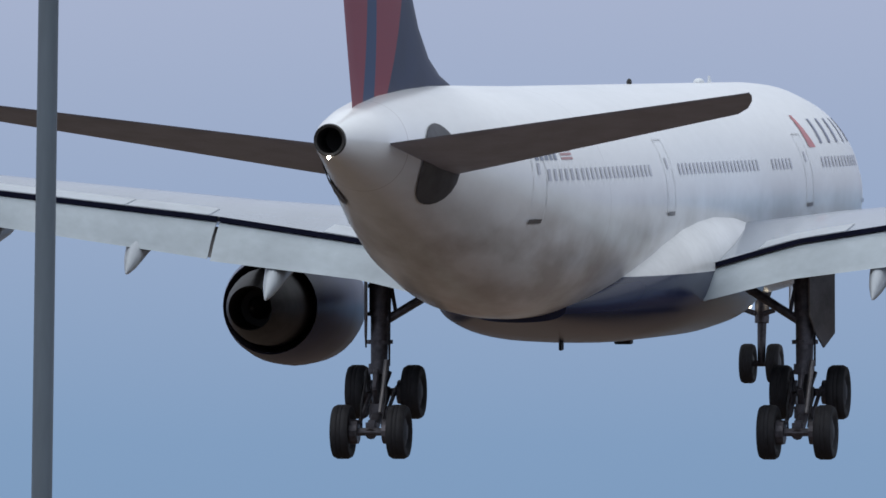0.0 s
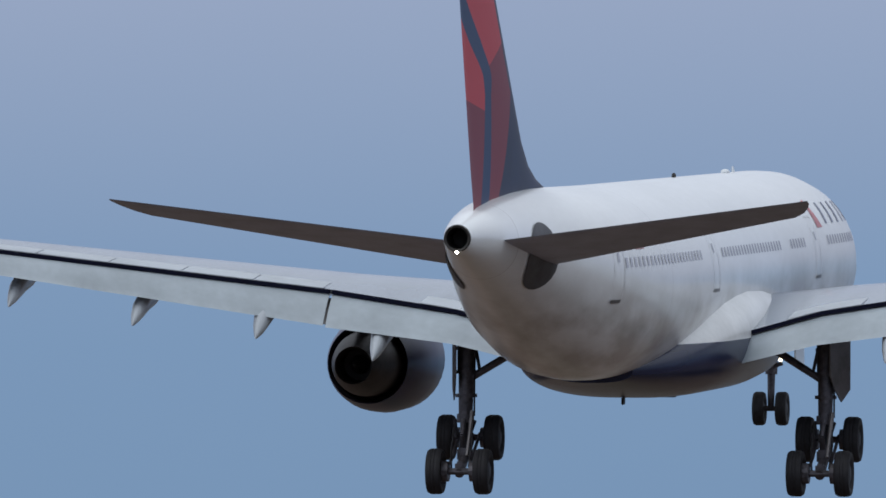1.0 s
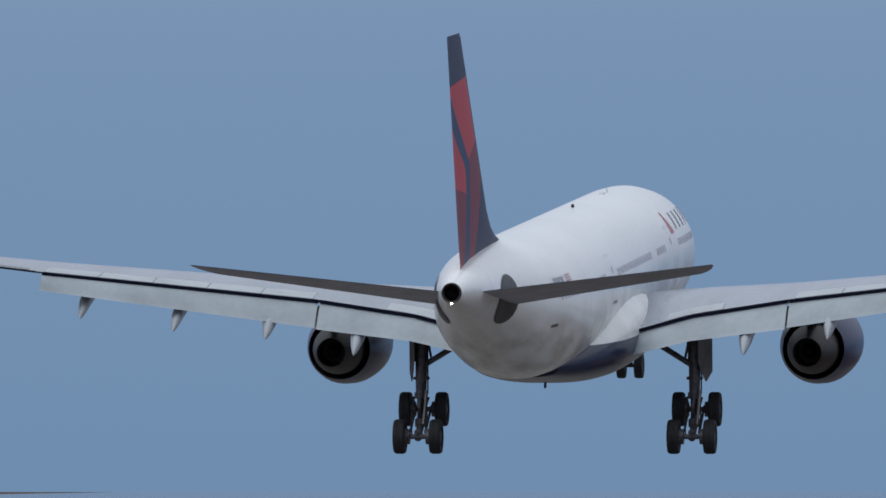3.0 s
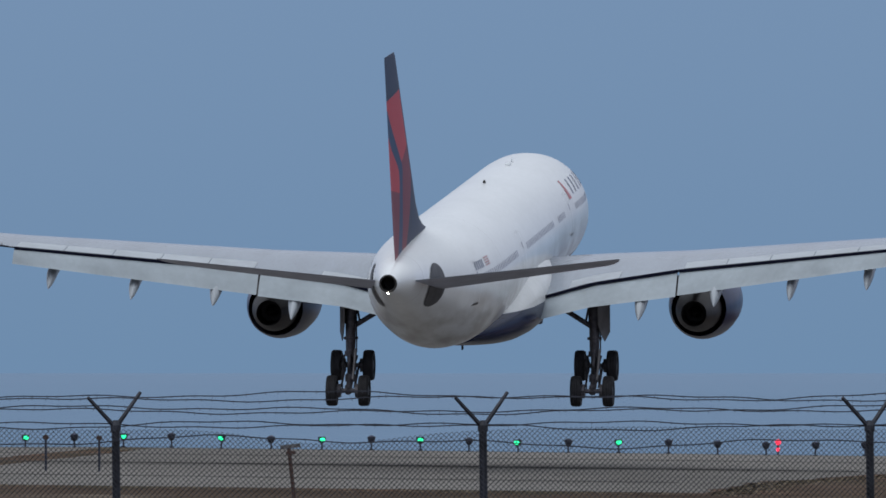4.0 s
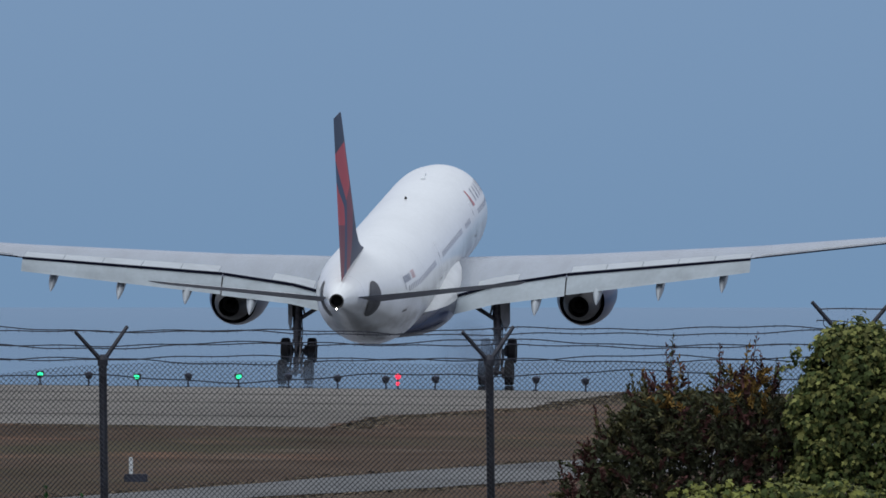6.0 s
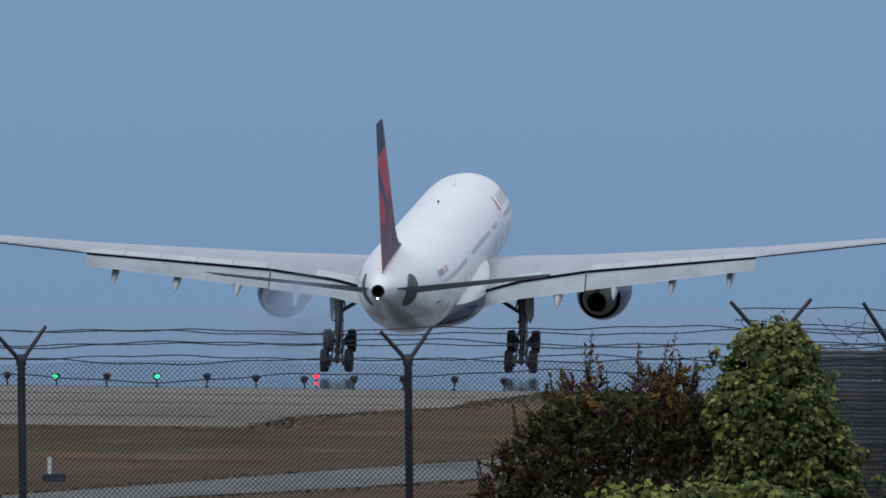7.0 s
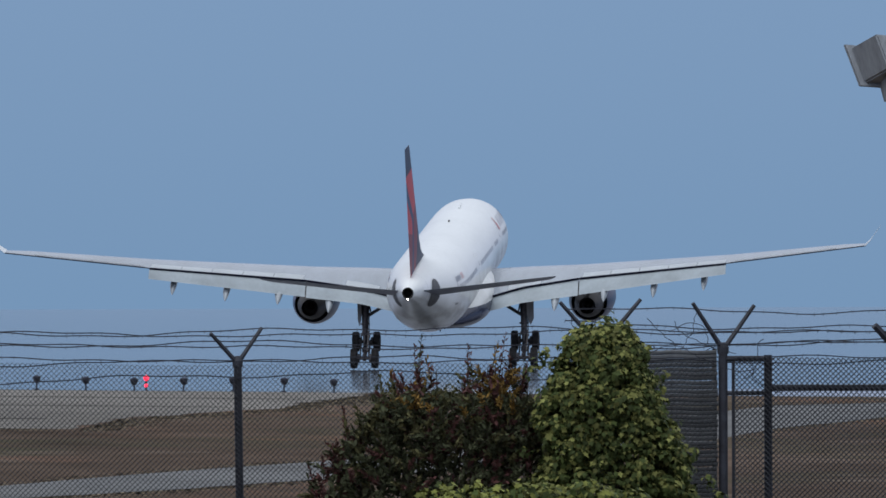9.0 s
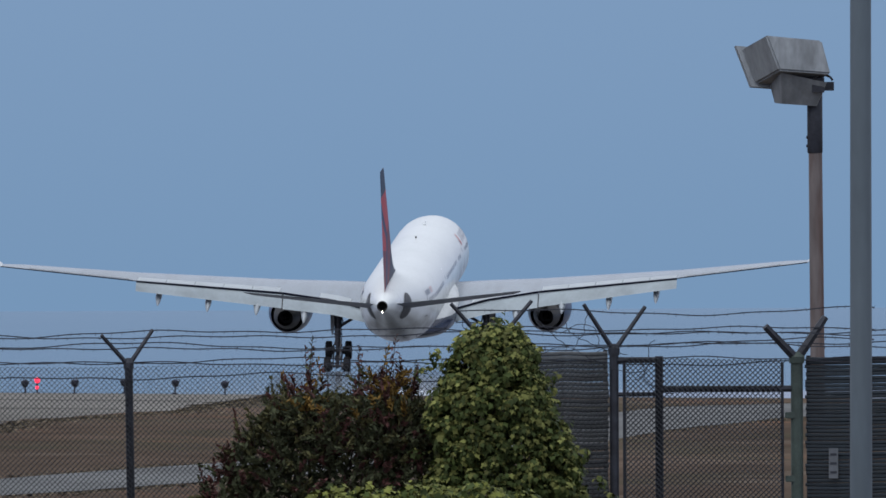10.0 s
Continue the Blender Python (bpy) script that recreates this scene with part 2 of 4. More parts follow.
XS = [-2500, -600, -200] + list(range(-80, 81, 4)) + [200, 600, 2500]
YS = [-300, -60, 0, 20, 30, 40, 50, 60, 100, 135] + list(range(150, 740, 10)) + [742, 748, 754, 760, 766, 850, 930, 960, 990, 1020, 1050, 1080, 1500, 2500, 3500, 4700]
tagged(sheet("ground", XS, YS, GRASS), "dry brown grass field sloping down to the airfield", "ground")
tagged(sheet("runway", [-350, -200] + list(range(-80, 81, 10)) + [200, 350], [744, 748, 754, 760, 766, 800, 850, 930, 960, 990, 1020, 1050, 1080, 1500, 2500, 3500, 4690], RUNWAY, 0.02),
       "long dark runway shining like water with the sky", "runway")


def pad(name, left, right, material, label, category, lift=0.006, wob=0.0):
    """A paved strip between two edges, each a list of (x, y) from near to far, laid on the ground."""
    bm = bmesh.new()
    rng = random.Random(label)

    def along(edge, f):
        k = f * (len(edge) - 1)
        i = min(int(k), len(edge) - 2)
        return Vector(edge[i]).lerp(Vector(edge[i + 1]), k - i)
    rows = []
    for j in range(61):
        a, b = along(left, j / 60), along(right, j / 60)
        b = b + Vector((rng.uniform(-wob, wob), rng.uniform(-wob, wob) * 2))
        rows.append([bm.verts.new((*p, ground_height(*p) + lift)) for p in (a.lerp(b, i / 12) for i in range(13))])
    for p, q in zip(rows, rows[1:]):
        for i in range(12):
            bm.faces.new((p[i], p[i + 1], q[i + 1], q[i]))
    return tagged(part(name, bm, material), label, category, kind="structure")


pad("pavement", [(-75, 538), (-75, 605), (-75, 670), (-75, 746)], [(-7.3, 541), (-6.2, 586), (0, 640), (1.4, 676), (3.5, 707), (5, 746)],
    CONCRETE, "worn grey-brown concrete pad before the runway lights", "pavement", 0.01, 0.5)
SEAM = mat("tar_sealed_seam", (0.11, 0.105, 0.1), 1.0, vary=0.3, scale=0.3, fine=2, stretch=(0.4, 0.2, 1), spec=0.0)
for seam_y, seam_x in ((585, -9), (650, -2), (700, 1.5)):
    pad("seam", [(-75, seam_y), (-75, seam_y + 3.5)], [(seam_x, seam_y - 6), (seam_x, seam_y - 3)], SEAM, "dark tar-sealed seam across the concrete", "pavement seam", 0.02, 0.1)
pad("road", [(-26, 300), (-14, 330), (-6.8, 372), (1.8, 432), (12.5, 570), (23.4, 683), (30.6, 712), (46, 738)], [(-22, 290), (-8.8, 338), (-2, 366), (3.4, 394), (11.3, 470), (19.4, 566), (27.2, 633), (50, 712)],
    ROADTAR, "narrow grey asphalt service road across the grass", "road", 0.012, 0.15)

# ---- the airliner: x to the right, y ahead, z up; the origin lies on the cabin's axis over the main wheels ----
FUSE = [(32.0, -0.75, 0.06), (31.7, -0.73, 0.5), (31.1, -0.64, 0.98), (30, -0.53, 1.45), (28.5, -0.36, 2.0), (27, -0.2, 2.38), (25, -0.06, 2.67),
        (23, -0.01, 2.79), (21, 0, 2.82), (15, 0, 2.82), (5, 0, 2.82), (-5, 0, 2.82), (-11, 0, 2.82), (-13, 0.03, 2.8), (-15, 0.1, 2.74), (-18, 0.36, 2.5), (-21, 0.72, 2.14),
        (-24, 1.08, 1.71), (-27, 1.4, 1.25), (-29, 1.55, 0.93), (-31, 1.64, 0.6), (-32.2, 1.66, 0.38)]


def fuse_at(y):
    for (a, za, ra), (b, zb, rb) in zip(FUSE, FUSE[1:]):
        if b <= y <= a:
            k = (a - y) / (a - b)
            return za + (zb - za) * k, ra + (rb - ra) * k
    return FUSE[-1][1:]


def skin(y, angle, lift=0.0):
    """A point on the fuselage's skin; the angle is counted up from the right-hand side."""
    z, r = fuse_at(y)
    r += lift
    return Vector((r * math.cos(angle), y, z + r * math.sin(angle)))


def skin_patch(y0, y1, z0, z1, side, lift=0.012, nu=4, nv=3, slant=0.0):
    bm = bmesh.new()
    g = []
    for i in range(nu + 1):
        row = []
        for j in range(nv + 1):
            z = z0 + (z1 - z0) * j / nv
            y = y0 + (y1 - y0) * i / nu + slant * j / nv
            zc, r = fuse_at(y)
            p = skin(y, math.asin(max(-1, min(1, (z - zc) / r))), lift)
            row.append(bm.verts.new((p.x * side, p.y, p.z)))
        g.append(row)
    for i in range(nu):
        for j in range(nv):
            bm.faces.new((g[i][j], g[i + 1][j], g[i + 1][j + 1], g[i][j + 1]))
    return bm


def foil(le, te, thick, n=12, camber=0.0):
    """A closed wing section from the trailing edge over the top to the leading edge and back; le and te are points at one span station."""
    le, te = Vector(le), Vector(te)
    out = []
    for k in range(2 * n):
        s = k / n if k <= n else 2 - k / n
        f = (1 - math.cos(math.pi * s)) / 2
        t = thick * 2.6 * (0.2969 * math.sqrt(1 - f) - 0.126 * (1 - f) - 0.3516 * (1 - f) ** 2 + 0.2843 * (1 - f) ** 3 - 0.09 * (1 - f) ** 4)
        p = te.lerp(le, f)
        z = camber * math.sin(math.pi * f) + (t if k <= n else -t) + (0.02 if k in (0,) else 0)
        out.append(p + Vector((0, 0, z)))
    return out


WINGS = [(1.5, 11.0, -0.9, -2.05, -1.25, 2.6), (3.0, 10.0, -0.95, -1.8, -1.12, 2.4), (5.4, 8.46, -0.99, -1.12, -0.85, 2.0), (9.25, 6.0, -1.05, -0.51, -0.42, 1.4), (19.5, -0.4, -5.9, 0.9, 0.9, 0.68), (27.5, -5.4, -8.4, 2.06, 2.04, 0.42), (29.0, -6.7, -8.85, 2.28, 2.25, 0.2)]


def wing_te(x):
    for a, b in zip(WINGS, WINGS[1:]):
        if a[0] <= x <= b[0]:
            k = (x - a[0]) / (b[0] - a[0])
            return a[2] + (b[2] - a[2]) * k, a[3] + (b[3] - a[3]) * k
    return WINGS[-1][2:4]


def wing_section(x):
    for a, b in zip(WINGS, WINGS[1:]):
        if x <= b[0]:
            k = (x - a[0]) / (b[0] - a[0])
            return [p + (q - p) * k for p, q in zip(a, b)]
    return WINGS[-1]


def wing_top(x, f, lift=0.0):
    """A point of the wing's upper skin, f of the chord ahead of the trailing edge."""
    _, le, te, zt, zl, th = wing_section(x)
    c = 1 - f
    t = th * 2.6 * (0.2969 * math.sqrt(c) - 0.126 * c - 0.3516 * c ** 2 + 0.2843 * c ** 3 - 0.09 * c ** 4)
    return te + (le - te) * f, zt + (zl - zt) * f + t + lift


def make_wing(plane, s):
    side = "port" if s < 0 else "starboard"
    wing = smooth(part("wing", loft([foil((s * x, le, zl), (s * x, te, zt), th) for x, le, te, zt, zl, th in WINGS]), WINGGREY, plane, f"light grey swept metal {side} wing"), 40)
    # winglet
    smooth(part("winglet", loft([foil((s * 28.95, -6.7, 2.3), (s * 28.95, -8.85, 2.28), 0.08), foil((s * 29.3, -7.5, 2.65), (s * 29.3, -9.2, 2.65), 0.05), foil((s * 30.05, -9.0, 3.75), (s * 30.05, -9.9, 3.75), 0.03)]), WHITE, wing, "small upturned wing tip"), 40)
    # flaps, each let down behind a dark strip that paints the trailing-edge slot's shade
    for x0, x1, d0, d1, a0, a1 in ((3.25, 9.2, 0.84, 1.04, 1.55, 1.6), (9.28, 19.45, 1.0, 0.66, 1.55, 1.15)):
        rings, slot = [], []
        for k in range(9):
            x = x0 + (x1 - x0) * k / 8
            y, z = wing_te(x)
            d, a = d0 + (d1 - d0) * k / 8, a0 + (a1 - a0) * k / 8
            rings.append(foil((s * x, y + 0.06, z - 0.045), (s * x, y - a + 0.35, z - d), 0.1, 8, 0.08))
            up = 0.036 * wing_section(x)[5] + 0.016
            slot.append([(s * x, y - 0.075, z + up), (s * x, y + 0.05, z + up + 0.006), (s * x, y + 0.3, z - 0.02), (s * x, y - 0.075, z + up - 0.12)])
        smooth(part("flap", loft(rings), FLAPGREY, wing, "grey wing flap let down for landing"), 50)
        part("slot", loft(slot), GAPSHADE, wing, "dark strip painting the shaded slot between wing and flap")
    smooth(part("flap_seal", loft([foil((s * x, wing_te(x)[0] + 0.3, wing_te(x)[1] - 0.2), (s * x, wing_te(x)[0] - 1.1, wing_te(x)[1] - 0.96), 0.09, 6) for x in (9.1, 9.36)]), BARE, wing), 50)
    # spoiler panels along the upper skin
    for x0, x1 in ((4.4, 6.6), (9.5, 11.4), (11.45, 13.4), (13.45, 15.4), (15.45, 17.4), (17.45, 19.4)):
        rings = []
        for k in range(4):
            x = x0 + (x1 - x0) * k / 3
            deep = 1.55 / (wing_section(x)[1] - wing_section(x)[2])
            upper = [wing_top(x, deep * j / 5, 0.02 + (0.025 if j == 0 else 0)) for j in range(6)]
            rings.append([(s * x, y, z) for y, z in upper] + [(s * x, y, z - 0.05) for y, z in reversed(upper)])
        smooth(part("spoiler", loft(rings), SPOILER, wing, "pale hinged spoiler panel"), 50)
    # thin solid strip, its dark colour standing for shade in the aileron gap
    part("aileron_slot", loft([[(s * x, wing_te(x)[0] - dy, wing_te(x)[1] + dz) for dy, dz in ((0.035, 0.045), (-0.1, 0.05), (-0.1, -0.02), (0.035, -0.01))] for x in (19.7, 23, 27.2, 28.9)]), GAPSHADE, wing, "dark strip painting the shaded gap along the aileron")
    # aileron gap
    part("aileron_joint", loft([[(s * x, wing_te(x)[0] + 0.55, wing_te(x)[1] + 0.1), (s * x, wing_te(x)[0] + 0.58, wing_te(x)[1] + 0.1), (s * x, wing_te(x)[0] + 0.58, wing_te(x)[1] + 0.03), (s * x, wing_te(x)[0] + 0.55, wing_te(x)[1] + 0.03)] for x in (20, 24, 27)]), LINE, wing)
    # canoe-shaped flap-track fairings
    for x, y, z in ((7.64, -3.05, -2.5), (11.02, -3.75, -1.84), (14.45, -5.15, -1.44), (17.92, -6.35, -0.87)):
        rings = []
        k0 = 0.82 if x > 14 else 1.0
        for f, w, hgt, dz in ((0, 0.02, 0.03, 0.02), (0.05, 0.09, 0.15, 0.15), (0.13, 0.18, 0.26, 0.34), (0.25, 0.26, 0.36, 0.6), (0.4, 0.28, 0.4, 0.82), (0.65, 0.27, 0.4, 1.02), (0.85, 0.18, 0.26, 1.12), (1, 0.04, 0.06, 1.15)):
            rings.append(ring((s * x, y + 4.6 * f, z + dz * k0), w * k0, hgt * k0, 14))
        smooth(part("flap_track_fairing", loft(rings), SPOILER, wing, "pale canoe-shaped fairing under the flap"), 60)


def make_engine(plane, s):
    cx, cz = s * 9.45, -2.82
    eng = thing("engine", pose(cx, 0, cz), "", "")
    eng.parent = plane
    outer = [(6.2, 1.23), (6.8, 1.36), (7.8, 1.5), (9.2, 1.58), (10.8, 1.55), (11.6, 1.42), (11.85, 1.3), (11.7, 1.18), (10.8, 1.2), (9.5, 1.22)]
    smooth(part("nacelle", loft([ring((0, y, 0), r, r, 36) for y, r in outer], caps=(False, False)), NACELLE, eng, "dark navy engine cowling"), 50)
    inner = [(6.2, 1.23), (6.24, 1.2), (6.9, 1.17), (7.4, 1.1), (7.6, 0.9), (7.65, 0.2)]
    smooth(part("exhaust_duct", loft([ring((0, y, 0), r, r, 36) for y, r in inner], caps=(False, True)), DARKDUCT, eng, "dark inner wall of the nozzle"), 50)
    core = [(7.5, 1.02), (6.4, 1.02), (5.6, 0.98), (4.9, 0.87), (4.2, 0.7), (3.75, 0.57)]
    smooth(part("core_nozzle", loft([ring((0, y, 0), r, r, 28) for y, r in core], caps=(False, False)), DUCT, eng, "brownish bare metal core nozzle"), 50)
    smooth(part("core_exhaust", loft([ring((0, y, 0), r, r, 28) for y, r in ((3.75, 0.56), (3.78, 0.53), (4.9, 0.48), (5.0, 0.05))], caps=(False, True)), SOOT, eng, "sooty black exhaust opening"), 50)
    smooth(part("plug", loft([ring((0, y, 0), r, r, 16) for y, r in ((4.95, 0.3), (4.7, 0.27), (4.3, 0.16), (3.95, 0.03))]), SOOT, eng), 50)
    fan = bmesh.new()
    for i in range(22):
        a = 2 * math.pi * i / 22
        loft([[(r * math.cos(a + w), y, r * math.sin(a + w)) for w, y in ((0, 10.8), (0.12, 10.65), (0.13, 10.66), (0.01, 10.81))] for r in (0.35, 1.18)], fan)
    part("fan", fan, GEARMETAL, eng)
    pyl = [[(-w, y0, z0), (w, y0, z0), (w, y1, 1.05), (-w, y1, 1.05)] for w, y0, y1, z0 in ((0.22, 2.2, 5.2, 2.1), (0.26, 4.5, 7, 2.1), (0.1, 8.2, 10.4, 1.5))]
    part("pylon", loft(pyl), BARE, eng, "dark engine pylon")


def wheel_mesh(r, w):
    prof = [(0.45, -0.2), (0.62, -0.42), (0.78, -0.5), (0.93, -0.47), (0.995, -0.3), (1, -0.12), (0.985, -0.1), (1, -0.08), (1, 0.08), (0.985, 0.1), (1, 0.12), (0.995, 0.3), (0.93, 0.47), (0.78, 0.5), (0.62, 0.42), (0.45, 0.2)]
    return loft([ring((x * w, 0, 0), q * r, q * r, 28, "x") for q, x in prof])


def rim_mesh(r, w):
    prof = [(0.3, -0.42), (0.5, -0.3), (0.6, -0.34), (0.62, -0.2), (0.62, 0.2), (0.6, 0.34), (0.5, 0.3), (0.3, 0.42)]
    return loft([ring((x * w, 0, 0), q * r, q * r, 20, "x") for q, x in prof])


def make_wheel(parent, x, y, z, r, w):
    t = smooth(part("wheel", wheel_mesh(r, w), RUBBER, parent, "black rubber tyre"), 50)
    t.location = (x, y, z)
    smooth(part("rim", rim_mesh(r, w), RIM, t), 40)


def make_main_gear(plane, s):
    g = thing("main_gear", pose(s * 5.395, 0, 0), "", "")
    g.parent = plane
    smooth(part("strut", tube((0, 0.1, -4.25), (0, 0.25, -2.9), 0.21, 0.24, tube((0, 0.25, -2.9), (0, 0.4, -1.0), 0.27, 0.3), 16), GEARMETAL, g, "dark steel landing gear leg"), 40)
    smooth(part("collar", tube((0, 0.06, -4.4), (0, 0.08, -4.15), 0.27, 0.26, n=16), GEARMETAL, g), 40)
    smooth(part("piston", tube((0, 0, -5.42), (0, 0.1, -4.3), 0.15, 0.16), RIM, g), 40)
    part("side_brace", tube((-s * 0.1, 0.2, -3.1), (-s * 2.4, 0.6, -1.7), 0.11, 0.12, tube((-s * 0.4, 0.3, -2.9), (-s * 0.1, 0.5, -1.4), 0.05)), GEARMETAL, g, "slanting steel side brace")
    part("torque_link", tube((0, -0.2, -4.3), (0, -0.5, -4.75), 0.08, 0.06, tube((0, -0.5, -4.75), (0, -0.15, -5.2), 0.06, 0.08)), GEARMETAL, g)
    smooth(part("bogie_beam", tube((0, -1.0, -5.88), (0, 1.0, -4.84), 0.15, 0.15, tube((0, 0, -5.5), (0, 0, -5.2), 0.24, 0.24)), GEARMETAL, g), 40)
    for y, z in ((-0.95, -5.82), (0.95, -4.87)):
        part("axle", tube((-0.72, y, z), (0.72, y, z), 0.1), GEARMETAL, g)
        for x in (-0.71, 0.71):
            make_wheel(g, x, y, z, 0.68, 0.47)
            part("brake", tube((x * 0.45, y, z), (x * 0.72, y, z), 0.3, 0.32, n=14), GEARMETAL, g)
    smooth(part("bogie_pivot", box((0, -0.05, -5.3), (0.34, 0.5, 0.5), bevel=0.09), GEARMETAL, g, "dark pivot and brake rods of the bogie"), 60)
    part("brake_manifold", box((0, -0.8, -5.66), (0.3, 0.3, 0.26), bevel=0.06), GEARMETAL, g)
    smooth(part("actuator", tube((0.26, -0.22, -4.05), (0.18, -0.7, -5.35), 0.07, 0.05), BARE, g, "bright metal levelling jack"), 40)
    for z in (-2.2, -2.9, -3.6):
        part("clamp", tube((0, 0.36 + 0.1 * (z + 2.2), z - 0.05), (0, 0.36 + 0.1 * (z + 2.2), z + 0.05), 0.33, n=14), GEARMETAL, g)
    for x in (-0.3, 0.3):
        part("brake_rod", tube((x, -0.9, -5.6), (x, 0.85, -4.75), 0.05), GEARMETAL, g)
        part("lock_link", tube((x, 0.0, -4.35), (x * 0.6, -0.35, -4.85), 0.05), RIM, g)
    hoses = bmesh.new()
    for a, b in (((0.24, -0.2, -4.2), (0.32, -0.6, -5.0)), ((0.32, -0.6, -5.0), (0.25, -0.85, -5.7)), ((-0.24, -0.2, -4.3), (-0.3, -0.7, -5.2)), ((-0.3, -0.7, -5.2), (-0.25, -0.9, -5.8)), ((0.28, 0.1, -1.8), (0.28, 0, -4.2))):
        tube(a, b, 0.03, bm=hoses, n=6)
    part("hose", hoses, RUBBER, g)
    door = loft([[(s * x, y, z) for y, z in ((-0.35, -1.5), (1.3, -1.5), (1.3, -3.4), (0.6, -3.75), (0.1, -3.4), (-0.3, -2.95))] for x in (0.27, 0.31)])
    d = part("gear_door", door, BARE, g, "flat grey landing gear door")
    d.rotation_euler = (0, 0, radians(-s * 13))


def make_nose_gear(plane):
    g = thing("nose_gear", pose(0, 24.8, 0), "", "")
    g.parent = plane
    smooth(part("strut", tube((0, 0, -4.7), (0, 0.25, -2.3), 0.1, 0.15, tube((0, 0.1, -3.6), (0, 0.25, -2.3), 0.19, 0.2)), GEARMETAL, g), 40)
    part("drag_brace", tube((0, 0.1, -3.4), (0, 2.0, -2.4), 0.07), GEARMETAL, g)
    part("axle", tube((-0.36, 0, -4.68), (0.36, 0, -4.68), 0.08), GEARMETAL, g)
    for x in (-0.36, 0.36):
        make_wheel(g, x, 0, -4.68, 0.53, 0.36)
        part("steering_jack", tube((x * 0.3, -0.2, -3.35), (x * 1.1, -0.15, -3.25), 0.07), GEARMETAL, g)
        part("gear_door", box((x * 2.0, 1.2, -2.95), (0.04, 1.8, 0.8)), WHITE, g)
        part("taxi_light", blob((x * 0.85, -0.05, -3.15), (0.06, 0.05, 0.06)), glow("taxi_light_glow", (1, 0.85, 0.6), 6), g)


def make_airliner():
    plane = thing("airliner", Matrix(), "white twin-engine airliner with navy and red tail, gear down, landing", "airplane")
    body = smooth(part("fuselage", loft([ring((0, y, z), r, r, 64) for y, z, r in FUSE], caps=(True, False)), FUSEPAINT, plane, "glossy white fuselage with a navy belly"), 40)
    fair = [(12.5, -2.3, 1.2, 0.6), (10.5, -2.1, 2.6, 1.2), (8, -1.8, 3.05, 1.7), (5, -1.78, 3.3, 1.8), (2, -1.78, 3.4, 1.8), (0, -1.84, 3.4, 1.74), (-2, -1.94, 3.34, 1.64), (-4, -2.1, 3.16, 1.42), (-6, -2.29, 2.72, 1.06), (-8, -2.48, 2.0, 0.66), (-9.6, -2.57, 1.2, 0.36)]
    smooth(part("wing_body_fairing", loft([ring((0, y, z), rx, rz, 64, power=0.78) for y, z, rx, rz in fair]), FAIRPAINT, plane, "white and navy bulge between wing and belly"), 50)
    for s in (-1, 1):
        make_wing(plane, s)
        make_engine(plane, s)
        make_main_gear(plane, s)
        # tailplane with its unpainted root plate
        tp = [(0.5, -24.2, -29.4, 1.5, 0.22), (2.2, -25.3, -29.95, 1.72, 0.2), (9.0, -29.72, -32.03, 2.6, 0.09), (9.35, -30.4, -32.15, 2.645, 0.06), (9.6, -31.3, -32.26, 2.68, 0.035), (9.72, -32.0, -32.33, 2.7, 0.012)]
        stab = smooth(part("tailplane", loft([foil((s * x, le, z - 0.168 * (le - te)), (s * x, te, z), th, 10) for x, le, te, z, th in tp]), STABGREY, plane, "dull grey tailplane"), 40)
        part("elevator_joint", loft([[(s * x, y, z), (s * x, y - 0.06, z), (s * x, y - 0.06, z - 0.02), (s * x, y, z - 0.02)] for x, y, z in ((2.3, -28.6, 1.62), (9, -31.4, 2.55))]), LINE, stab)
        plate = bmesh.new()
        rim, n = [], 28
        mid = plate.verts.new((s * skin(-26.1, 0.0, 0.05).x, -26.1, skin(-26.1, 0.0, 0.05).z))
        for i in range(n):
            a = 2 * math.pi * i / n
            y = -26.1 + 1.25 * math.cos(a)
            p = skin(y, -0.2 + 0.72 * math.sin(a), 0.035)
            rim.append(plate.verts.new((s * p.x, p.y, p.z)))
        half = []
        for i in range(n):
            a = 2 * math.pi * i / n
            y = -26.1 + 0.7 * math.cos(a)
            p = skin(y, -0.1 + 0.4 * math.sin(a), 0.05)
            half.append(plate.verts.new((s * p.x, p.y, p.z)))
        for i in range(n):
            plate.faces.new((rim[i], rim[(i + 1) % n], half[(i + 1) % n], half[i]))
            plate.faces.new((half[i], half[(i + 1) % n], mid))
        smooth(part("root_plate", plate, ROOTPLATE, body, "bare dark metal plate round the tailplane root"), 60)
        # cabin windows, doors and their marks
        for y in [-18.4 + 0.533 * k for k in range(23)] + [-2.6 + 0.533 * k for k in range(22)] + [10.9 + 0.533 * k for k in range(6)] + [18.5 + 0.533 * k for k in range(12)]:
            w = part("window", skin_patch(y, y + 0.25, 0.59, 0.87, s, 0.012, 1, 2), PANE, body)
        for y in (-19.6, -4.6, 15.6, 26.0):
            for a, b, z0, z1 in ((y, y + 0.04, -0.35, 1.45), (y + 1.05, y + 1.09, -0.35, 1.45), (y, y + 1.09, 1.45, 1.49)):
                part("door_seam", skin_patch(a, b, z0, z1, s, 0.01, 1, 4), LINE, body)
            part("door_sill", skin_patch(y + 0.1, y + 0.95, -0.4, -0.3, s, 0.03, 2, 1), BARE, body, "dark scuff plate below a cabin door")
            part("door_window", skin_patch(y + 0.4, y + 0.62, 0.75, 1.02, s, 0.014, 1, 1), PANE, body)
        # mark and lettering, as plain shapes
        tri = skin_patch(17.3, 18.3, 1.12, 1.95, s, 0.012, 6, 4, -0.35)
        for v in tri.verts:
            k = (v.co.z - 1.2) / 0.95
